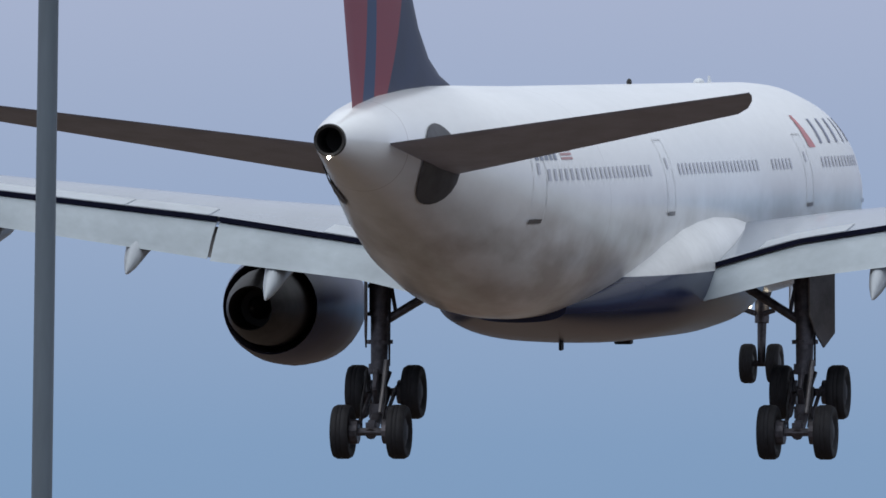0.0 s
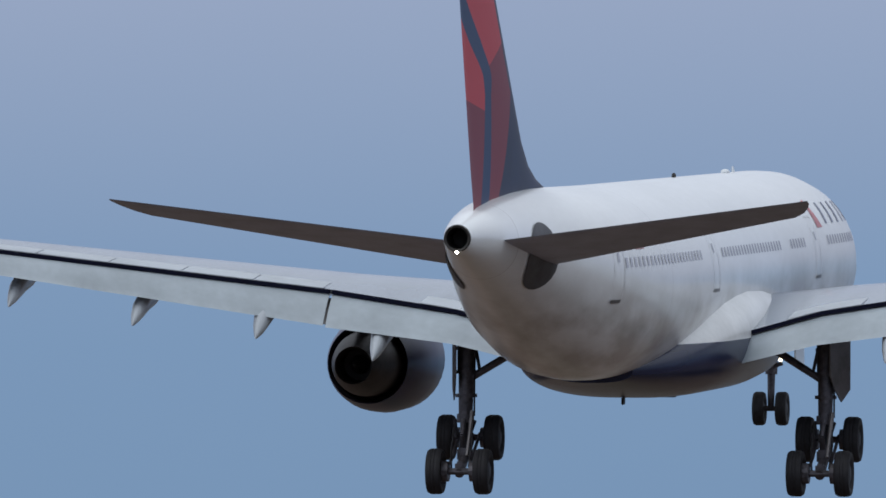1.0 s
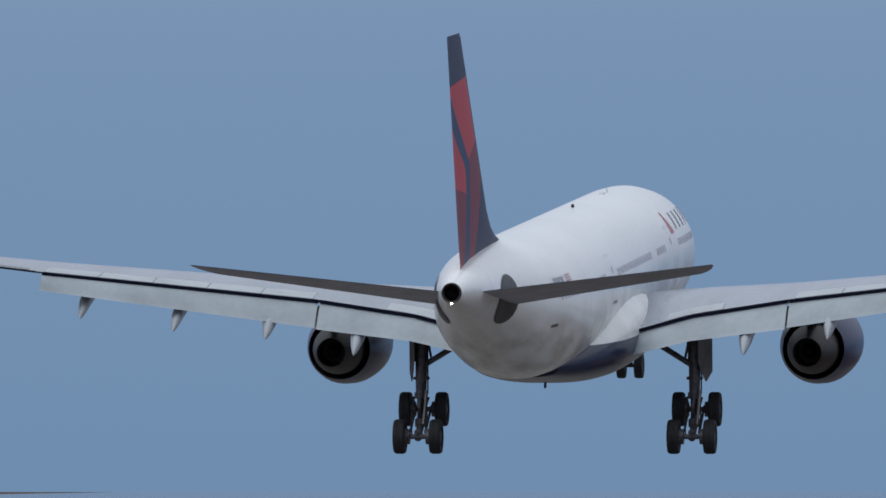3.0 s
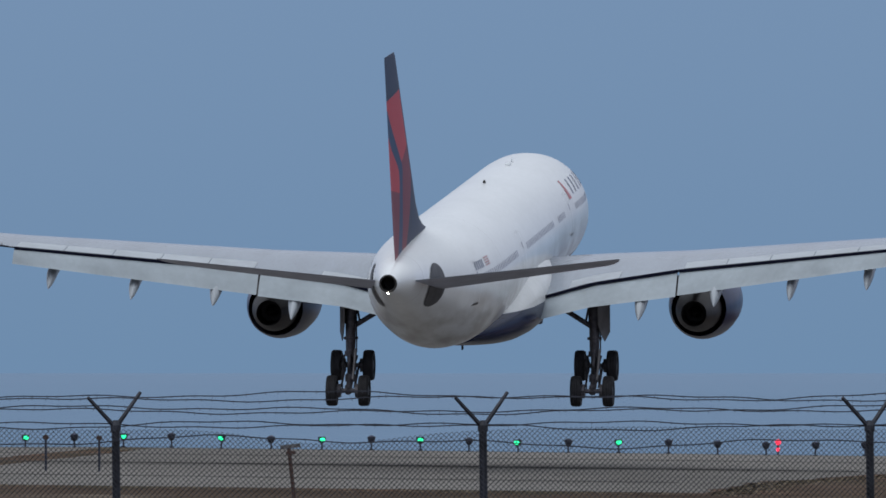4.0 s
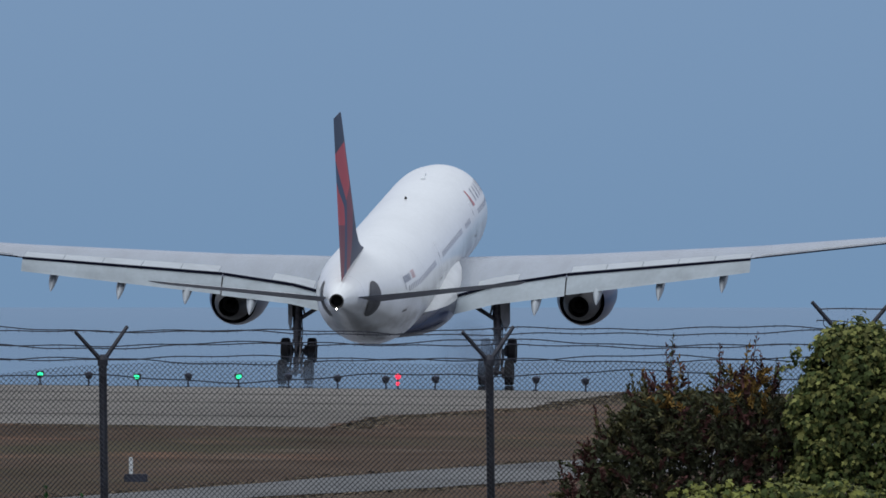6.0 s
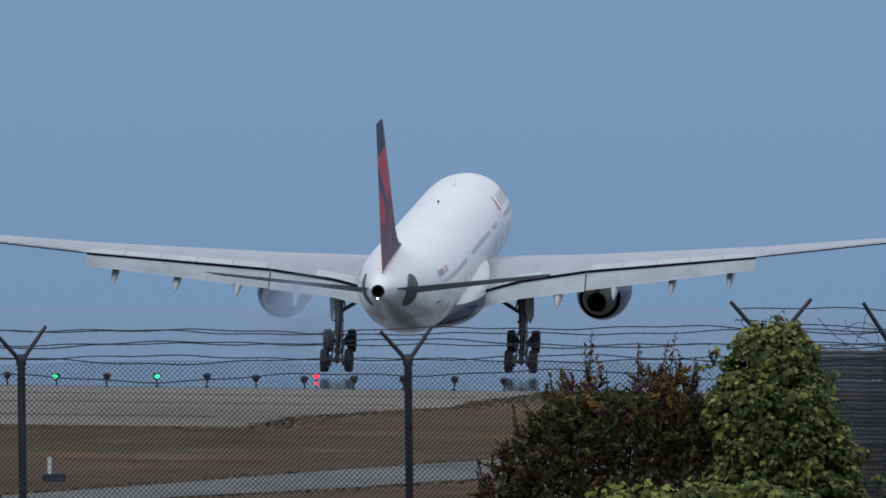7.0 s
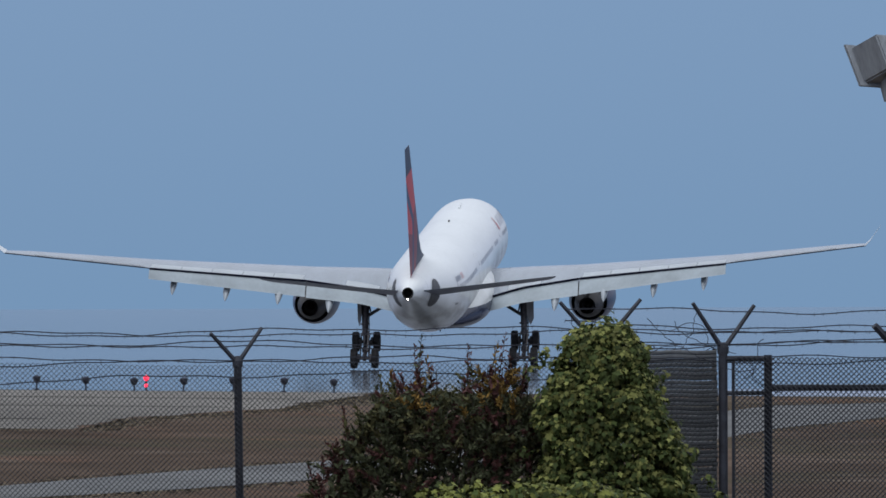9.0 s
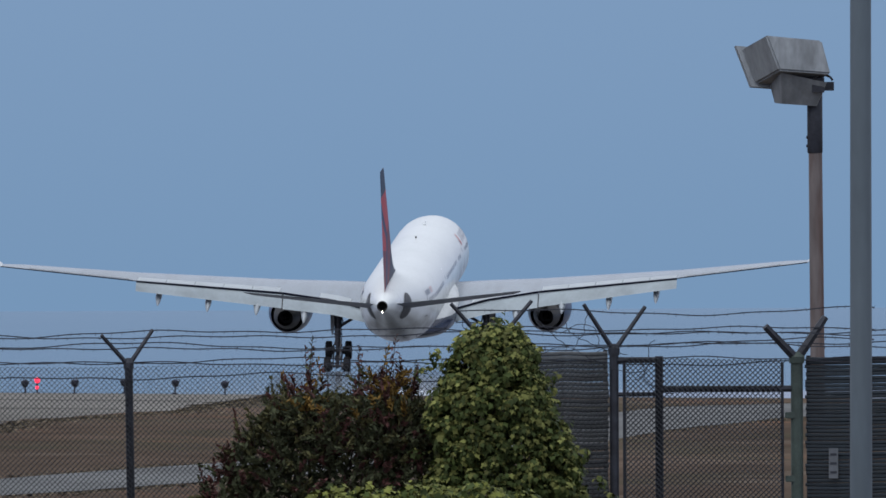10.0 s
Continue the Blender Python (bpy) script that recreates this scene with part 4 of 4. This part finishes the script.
def make_red_shrub():
    """Upright leafy twigs round a dark dense heart; each twig has one colour."""
    rng = random.Random(11)
    ob = thing("red_tipped_shrub", pose(1.29, 112.5, 0), "dense dark green shrub with reddish and orange shoots", "shrub")
    left = ((2.3, 1.05), (3.4, 1.02), (3.75, 0.84), (4.0, 0.62), (4.22, 0.36), (4.35, 0.1))
    right = ((2.3, 0.95), (3.9, 0.85), (4.1, 0.78), (4.25, 0.5), (4.35, 0.3))
    tips, lots = [], {"crown": [], "red_growth": [], "orange_growth": [], "olive_growth": []}
    wood = bmesh.new()
    # the heart: broad dark leaves well inside the outline
    for _ in range(13000):
        z = rng.uniform(2.4, 4.18)
        x = rng.uniform(-outline(z, left), outline(z, right)) * 0.9
        p = Vector((x, rng.uniform(-0.42, 0.42), z)) + spread(rng, 0.02)
        lump = noise.noise(p * 3.1)
        if lump < -0.28 and z > 3.5:
            continue
        lots["crown"].append((p, Vector((rng.uniform(-1, 1), rng.uniform(-1.2, 0.2), rng.uniform(-0.1, 1))), spread(rng, 1) + Vector((0, 0, 0.5)), rng.uniform(0.05, 0.08), rng.uniform(0.028, 0.042)))
    shoots = [(-0.2, 4.4, 0.26), (0.4, 4.4, 0.27), (0.22, 4.38, 0.2), (0.62, 4.3, 0.16), (-0.4, 4.22, 0.14), (0.5, 4.38, 0.14), (-0.05, 4.36, 0.12), (-0.95, 3.5, 0.14), (-0.7, 3.95, 0.14)]
    twigs = []
    for cx, cz, n in ((0.42, 4.3, 44), (-0.24, 4.2, 30), (0.72, 4.12, 12)):
        for _ in range(n):
            twigs.append((Vector((rng.gauss(cx, 0.11), rng.uniform(-0.3, 0.05), rng.gauss(cz - 0.06, 0.07))), Vector((rng.uniform(-1.3, 1.3), rng.uniform(-0.9, 0.1), rng.uniform(0.3, 1))), rng.uniform(0.08, 0.17)))
    for x, z, h in shoots:
        for q in range(3 if h > 0.2 else 2):
            twigs.append((Vector((x + rng.uniform(-0.05, 0.05), rng.uniform(-0.2, 0.1), z - 0.12)), Vector((rng.uniform(-0.2, 0.2) + 0.15 * x, 0, 1)), h * (1 if q == 0 else rng.uniform(0.5, 0.8)) + 0.12))
    for _ in range(900):
        z = rng.triangular(2.7, 4.3, 3.95)
        x = rng.uniform(-outline(z, left), outline(z, right))
        edge = abs(x) / (outline(z, left) if x < 0 else outline(z, right))
        way = Vector((0.7 * x + rng.uniform(-0.9, 0.9), rng.uniform(-1.1, 0.2), rng.uniform(0.1, 1.1)))
        twigs.append((Vector((x, -0.15 - 0.33 * math.sqrt(max(0, 1 - edge ** 2)) + rng.uniform(-0.05, 0.25), z - 0.06)), way, rng.uniform(0.09, 0.2)))
    for base, way, ln in twigs:
        way = way.normalized()
        tip = base + way * ln
        tube(base, tip, 0.006, 0.002, wood, 4)
        warm = math.exp(-((tip.x - 0.42) / 0.24) ** 2 - ((tip.z - 4.35) / 0.2) ** 2) + 0.75 * math.exp(-((tip.x + 0.22) / 0.22) ** 2 - ((tip.z - 4.3) / 0.16) ** 2)
        red = 0.13 + 0.4 * smoothstep(4.1, 4.5, tip.z) + 0.5 * smoothstep(-0.55, -0.95, tip.x) + 0.4 * math.exp(-((tip.x - 0.45) / 0.2) ** 2 - ((tip.z - 3.75) / 0.15) ** 2)
        pick = rng.random()
        kind = "orange_growth" if pick < 0.72 * warm else "red_growth" if pick < 0.72 * warm + red else "olive_growth" if rng.random() < 0.25 + 0.5 * warm + 0.25 * smoothstep(3.7, 4.3, tip.z) else "crown"
        tall = tip.z > 4.42
        n = int(ln / (0.017 if tall else 0.0095))
        for i in range(n):
            f = i / n
            a = 2.4 * i
            side = way.orthogonal().normalized()
            side.rotate(Matrix.Rotation(a, 3, way))
            grow = (side * (1.1 if tall else 0.8 - 0.4 * f) + way).normalized()
            size = rng.uniform(0.045, 0.075) * (1 - 0.4 * f)
            p = base + way * (ln * f) + grow * size * 0.5
            lots[kind].append((p, grow.cross(way.cross(side)) + spread(rng, 0.5), grow + spread(rng, 0.25), size, size * 0.48))
    part("twig", wood, BARK, ob, "thin upright twigs")
    stems(ob, [(x, 0, z) for x, z, _ in shoots], rng)
    for nm, material, lab in (("crown", DARKLEAF, "dark green foliage"), ("red_growth", REDLEAF, "dark red young shoots"), ("orange_growth", RUSTLEAF, "orange-brown young shoots"), ("olive_growth", OLIVELEAF, "olive-brown foliage")):
        leaf_mesh(nm, lots[nm], material, ob, lab)


def leaf_pile(ob, clumps, rng, size, share, fresh, deep, labels, droop=0.7):
    """Lobed leaves lying like shingles on clumps (centre, radii, count)."""
    young, old = [], []
    for c, r, n in clumps:
        c = Vector(c)
        for _ in range(n):
            d = spread(rng, 1).normalized()
            k = rng.uniform(0.55, 1.08)
            p = c + Vector((d.x * r[0], d.y * r[1], d.z * r[2])) * k
            face = d * 0.9 + Vector((0, -0.35, 0.55)) + spread(rng, 0.38)
            way = d * 0.5 + Vector((0, -0.2, -droop)) + spread(rng, 0.4)
            s = size * rng.choice((0.6, 0.8, 1.0, 1.0, 1.25))
            # share puts light and shade into leaf colour: young paler, old darker
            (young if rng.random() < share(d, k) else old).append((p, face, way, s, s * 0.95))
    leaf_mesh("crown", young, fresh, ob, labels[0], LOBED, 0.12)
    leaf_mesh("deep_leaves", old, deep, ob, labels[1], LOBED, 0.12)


make_red_shrub()

# a stump of a tree wholly grown over with ivy
IVY_HALF = ((2.3, 0.66), (3.0, 0.66), (3.5, 0.6), (3.84, 0.52), (4.1, 0.46), (4.45, 0.38), (4.58, 0.3), (4.68, 0.18), (4.75, 0.08))
IVY_LEAN = ((2.5, 0.14), (3.5, 0.1), (3.84, 0.03), (4.1, -0.03), (4.5, -0.03), (4.85, 0.02))
rng = random.Random(21)
ivy = thing("ivy_covered_tree", pose(2.55, 112, 0), "conical tree stump smothered in yellow-green ivy", "ivy tree")
clumps = []
for k in range(760):
    z = rng.uniform(2.7, 4.68)
    a = rng.uniform(0, 6.283)
    half = outline(z, IVY_HALF) * (1 + 0.07 * math.sin(3.7 * z + 2.2 * a) + 0.06 * math.sin(9 * z - a)) - 0.03
    q = rng.choice((0.98, 0.95, 0.9, 0.82, 0.6))
    r = rng.uniform(0.05, 0.11)
    clumps.append(((half * q * math.cos(a) + outline(z, IVY_LEAN), half * q * 0.7 * math.sin(a), z), (r, r * 0.9, r * 0.85), int(62 * (r / 0.1) ** 1.4)))
# sprays that stand off the outline
for x, z in ((-0.5, 4.42), (-0.56, 4.36), (-0.46, 4.5), (-0.62, 3.75), (-0.6, 3.5), (0.42, 4.32), (0.52, 3.98), (0.66, 3.72), (0.8, 3.5), (0.86, 3.4), (-0.14, 4.7), (0.02, 4.76), (0.14, 4.68)):
    clumps.append(((x, rng.uniform(-0.15, 0.1), z), (0.07, 0.06, 0.06), 16))
stems(ivy, [(0, 0, 4.5), (0.12, 0.05, 4.3), (-0.12, 0, 4.2)], rng, 0.06)
# paler on top, in front and outside, darker within: painted light and shaded gaps
leaf_pile(ivy, clumps, rng, 0.049, lambda d, k: 0.14 + 0.52 * smoothstep(-0.5, 0.7, d.z - 0.4 * d.y) * smoothstep(0.55, 0.95, k), IVYLEAF, IVYDEEP, ("yellow-green ivy leaves", "deep green ivy leaves, densest where shade falls"))

hedge = thing("low_hedge", pose(1.85, 105, 0), "low pale green rounded hedge top", "hedge")
clumps = [((rng.uniform(-0.75, 0.75), rng.uniform(-0.3, 0.3), 3.46 - rng.uniform(0, 0.25)), (0.16, 0.15, 0.15), 110) for k in range(34)]
clumps += [((-0.62 + 0.22 * k + rng.uniform(-0.1, 0.1), -0.1, 3.51 + 0.05 * math.sin(3 * k)), (0.12, 0.1, 0.1), 55) for k in range(7)]
clumps += [((rng.uniform(-0.7, 0.7), rng.uniform(-0.25, 0.25), rng.uniform(2.5, 3.3)), (0.2, 0.18, 0.2), 60) for k in range(24)]
stems(hedge, [(0, 0, 3.3), (0.4, 0, 3.3), (-0.4, 0, 3.2)], rng)
# clump tops coloured paler for light from above
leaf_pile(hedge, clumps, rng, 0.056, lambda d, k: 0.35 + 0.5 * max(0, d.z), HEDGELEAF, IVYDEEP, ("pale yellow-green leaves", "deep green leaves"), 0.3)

sprout = thing("young_shrub", pose(-3.6, 105, 0), "low fresh green shrub with upright shoots", "shrub")
spots, tips = [], []
for x, h in ((-0.55, 0.22), (-0.27, 0.3), (-0.22, 0.28), (0.16, 0.3), (0.1, 0.2), (0.42, 0.24), (0.5, 0.2), (-0.4, 0.1), (0.3, 0.1), (-0.05, 0.12)):
    tips.append((x, 0, 3.28 + h))
    for i in range(70):
        f = i / 70
        a = 2.4 * i
        grow = Vector((math.cos(a), math.sin(a), 1.1)).normalized()
        spots.append((Vector((x, 0, 2.5 + (0.78 + h) * f)) + grow * 0.05 * (1.1 - f), Vector((-math.cos(a), -math.sin(a), 0.9)) + spread(rng, 0.3), grow, 0.085 * (1.15 - 0.6 * f), 0.034))
stems(sprout, tips, rng, 0.012)
leaf_mesh("crown", spots, GREENTIP, sprout, "fresh green leaves")

# grass along the edge of the pavement and on the low rise
TUFT = mat("dry_grass_blades", (0.24, 0.195, 0.14), 0.95, vary=0.4, scale=0.3, random_hue=0.35, island=True, spec=0.1)
rng = random.Random(31)
verts, faces = [], []
EDGE = [(-70, 538), (-7.3, 541), (-6.2, 586), (0, 640), (1.4, 676), (3.5, 707), (5, 742), (60, 742)]
for k in range(4000):
    s = rng.uniform(0, len(EDGE) - 1.001)
    i = int(s)
    e = Vector(EDGE[i]).lerp(Vector(EDGE[i + 1]), s - i)
    x, y = e.x + abs(rng.gauss(0, 0.8)) + 0.2, e.y - abs(rng.gauss(0, 5))
    if x > 8:
        continue
    h, w = rng.uniform(0.006, 0.022), rng.uniform(0.08, 0.3)
    if rng.random() < 0.03:
        h *= 2
    z = ground_height(x, y)
    b = len(verts)
    lean = rng.uniform(-0.12, 0.12)
    verts += [(x - w, y, z), (x + w, y, z), (x + lean + w * 0.5, y + 0.05, z + h), (x + lean - w * 0.3, y - 0.05, z + h * 0.8), (x, y + w, z)]
    faces += [(b, b + 1, b + 2), (b, b + 2, b + 3), (b + 1, b + 4, b + 2), (b + 4, b, b + 3)]
# ragged grass along the service road
for edge, out in (([(-26, 300), (-14, 330), (-6.8, 372), (1.8, 432), (12.5, 570), (23.4, 683), (30.6, 712)], -1), ([(-22, 290), (-8.8, 338), (-2, 366), (3.4, 394), (11.3, 470), (19.4, 566), (27.2, 633)], 1)):
    for k in range(2600):
        q = rng.uniform(0, len(edge) - 1.001)
        e = Vector(edge[int(q)]).lerp(Vector(edge[int(q) + 1]), q - int(q))
        x, y = e.x + out * (abs(rng.gauss(0, 0.5)) - 0.12), e.y - out * abs(rng.gauss(0, 1.5))
        z, b = ground_height(x, y), len(verts)
        h, w, lean = rng.uniform(0.004, 0.02), rng.uniform(0.04, 0.16), rng.uniform(-0.08, 0.08)
        verts += [(x - w, y, z), (x + w, y, z), (x + lean + w * 0.5, y + 0.05, z + h), (x + lean - w * 0.3, y - 0.05, z + h * 0.8), (x, y + w, z)]
        faces += [(b, b + 1, b + 2), (b, b + 2, b + 3), (b + 1, b + 4, b + 2), (b + 4, b, b + 3)]
me = bpy.data.meshes.new("grass_tufts")
me.from_pydata(verts, [], faces)
me.materials.append(TUFT)
tagged(new("grass_tufts", me), "tufts of dry grass along the pavement's edge", "grass", kind="stuff")

# ---- tyre smoke of the touchdown ----
SMOKE = bpy.data.materials.new("thin_tyre_smoke")
SMOKE.use_nodes = True
sn, sl = SMOKE.node_tree.nodes, SMOKE.node_tree.links
s_mix, s_tr, s_df, s_no, s_mr, s_co = (sn.new("ShaderNode" + k) for k in ("MixShader", "BsdfTransparent", "BsdfDiffuse", "TexNoise", "MapRange", "TexCoord"))
s_map, s_ball, s_ease, s_mul = (sn.new("ShaderNode" + k) for k in ("Mapping", "TexGradient", "MapRange", "Math"))
s_df.inputs[0].default_value = (0.42, 0.56, 0.76, 1)
s_no.inputs["Scale"].default_value, s_no.inputs["Detail"].default_value = 0.55, 3
s_mr.inputs[1].default_value, s_mr.inputs[2].default_value, s_mr.inputs[4].default_value = 0.25, 0.7, 0.3
# the smoke thins out from the middle of a puff to its rim
s_map.inputs["Scale"].default_value = (1, 0, 1)
s_ball.gradient_type = "SPHERICAL"
s_ease.interpolation_type = "SMOOTHSTEP"
s_ease.inputs[1].default_value, s_ease.inputs[2].default_value = 0.05, 0.75
s_mul.operation = "MULTIPLY"
sl.new(s_co.outputs["Object"], s_no.inputs[0])
sl.new(s_co.outputs["Object"], s_map.inputs[0])
sl.new(s_map.outputs[0], s_ball.inputs[0])
sl.new(s_ball.outputs[1], s_ease.inputs[0])
sl.new(s_no.outputs[0], s_mr.inputs[0])
sl.new(s_mr.outputs[0], s_mul.inputs[0])
sl.new(s_ease.outputs[0], s_mul.inputs[1])
sl.new(s_mul.outputs[0], s_mix.inputs[0])
sl.new(s_tr.outputs[0], s_mix.inputs[1])
sl.new(s_df.outputs[0], s_mix.inputs[2])
sl.new(s_mix.outputs[0], sn["Material Output"].inputs[0])

# seconds and place of the smoke behind each set of wheels
TOUCH = {"starboard": [(5.15, -6.6, 732, -4.0), (5.4, -5.4, 741, 0.5), (5.7, -3.6, 752, 1.3), (6.1, -2.0, 757, 1.6), (6.6, 0.0, 760, -4.0)],
         "port": [(5.8, -12.6, 772, -5.0), (6.1, -11.0, 780, 1.0), (6.9, -7.9, 786, 3.1), (7.5, -5.4, 788, 4.0), (8.0, -3.7, 790, 3.9), (8.5, -4.2, 792, 0.4), (9.2, -3.0, 793, -5.0)]}
puffs = []
rng = random.Random(77)
smoke = thing("tyre_smoke", Matrix(), "thin blue-grey tyre smoke drifting over the runway", "smoke")
for side, count, size in (("starboard", 2, 1.9), ("port", 3, 3.2)):
    for k in range(count):
        r = size * rng.uniform(0.8, 1.15)
        bm = bmesh.new()
        bmesh.ops.create_icosphere(bm, subdivisions=3, radius=1)
        off = Vector((rng.uniform(0, 50), 0, k))
        for v in bm.verts:
            v.co *= 1 + 0.2 * noise.noise(v.co * 1.3 + off)
        ob = smooth(part("puff", bm, SMOKE, smoke), 180)
        ob.delta_scale = (r, r * 0.8, r)
        puffs.append((ob, side, rng.uniform(-1, 1), rng.uniform(-0.7, 0.7), k / count))

# ---- what moves ----
FLIGHT = [  # seconds, place, pitch, bank, heading
    (0, -44.37, 361.2, 22.48, 3.43, -0.16, -3.59), (0.5, -41.27, 395.9, 20.77, 3.21, -0.12, -3.93), (1, -38.15, 430.8, 19.05, 3.05, 0.17, -4.11),
    (1.5, -35.03, 465.8, 17.34, 3.01, 0.99, -4.25), (1.8, -33.15, 486.9, 16.31, 3.01, 1.21, -4.38), (2, -31.89, 501.0, 15.62, 3.13, 0.98, -4.40),
    (2.5, -28.74, 536.2, 13.92, 3.57, 0, -4.35), (3.8, -20.30, 628.0, 9.81, 5.05, 0.16, -4.44), (4, -19.04, 642.1, 9.24, 5.30, 0.12, -4.50),
    (4.5, -16.08, 677.4, 7.88, 6.01, 0.03, -4.61), (5, -13.05, 712.7, 6.87, 6.61, 0.08, -4.60), (5.5, -9.97, 747.8, 6.31, 6.71, 0.01, -4.78),
    (7, -0.76, 852.5, 6.60, 6.18, 0.39, -5.13), (7.5, 2.27, 887.0, 6.67, 6.14, 0.17, -5.15), (8, 5.64, 921.2, 6.65, 6.02, -0.39, -5.16),
    (8.5, 8.54, 955.1, 6.36, 5.81, -0.54, -5.03), (9, 11.59, 988.8, 6.20, 5.61, -0.29, -4.88), (9.5, 14.85, 1022.0, 5.91, 5.57, -0.03, -4.78),
    (10, 17.92, 1054.9, 5.42, 5.72, -0.03, -4.64)]


def puff_rows(side, u, v, late):
    """A puff lies low until its wheels touch, swells up behind them and drifts off with the wind."""
    way = TOUCH[side]
    rows = [(0, pose(way[0][1], way[0][2], -6))]
    for i, (t, x, y, z) in enumerate(way):
        spread = (0, 0.5, 1.0, 1.2, 1.4, 1.6, 1.6)[i]
        up = 0 if z < 0 else 1
        rows.append((t + 0.1 * late * (i < 4), pose(x + u * spread, y + 4 * late, z + v * spread * 0.8 * up)))
    return rows + [(10, pose(way[-1][1], way[-1][2], -7))]


def motions():
    for ob, side, u, v, late in puffs:
        walk(ob, puff_rows(side, u, v, late))
    walk(airliner, [(t, pose(x, y, z, p, b, h)) for t, x, y, z, p, b, h in FLIGHT])


motions()
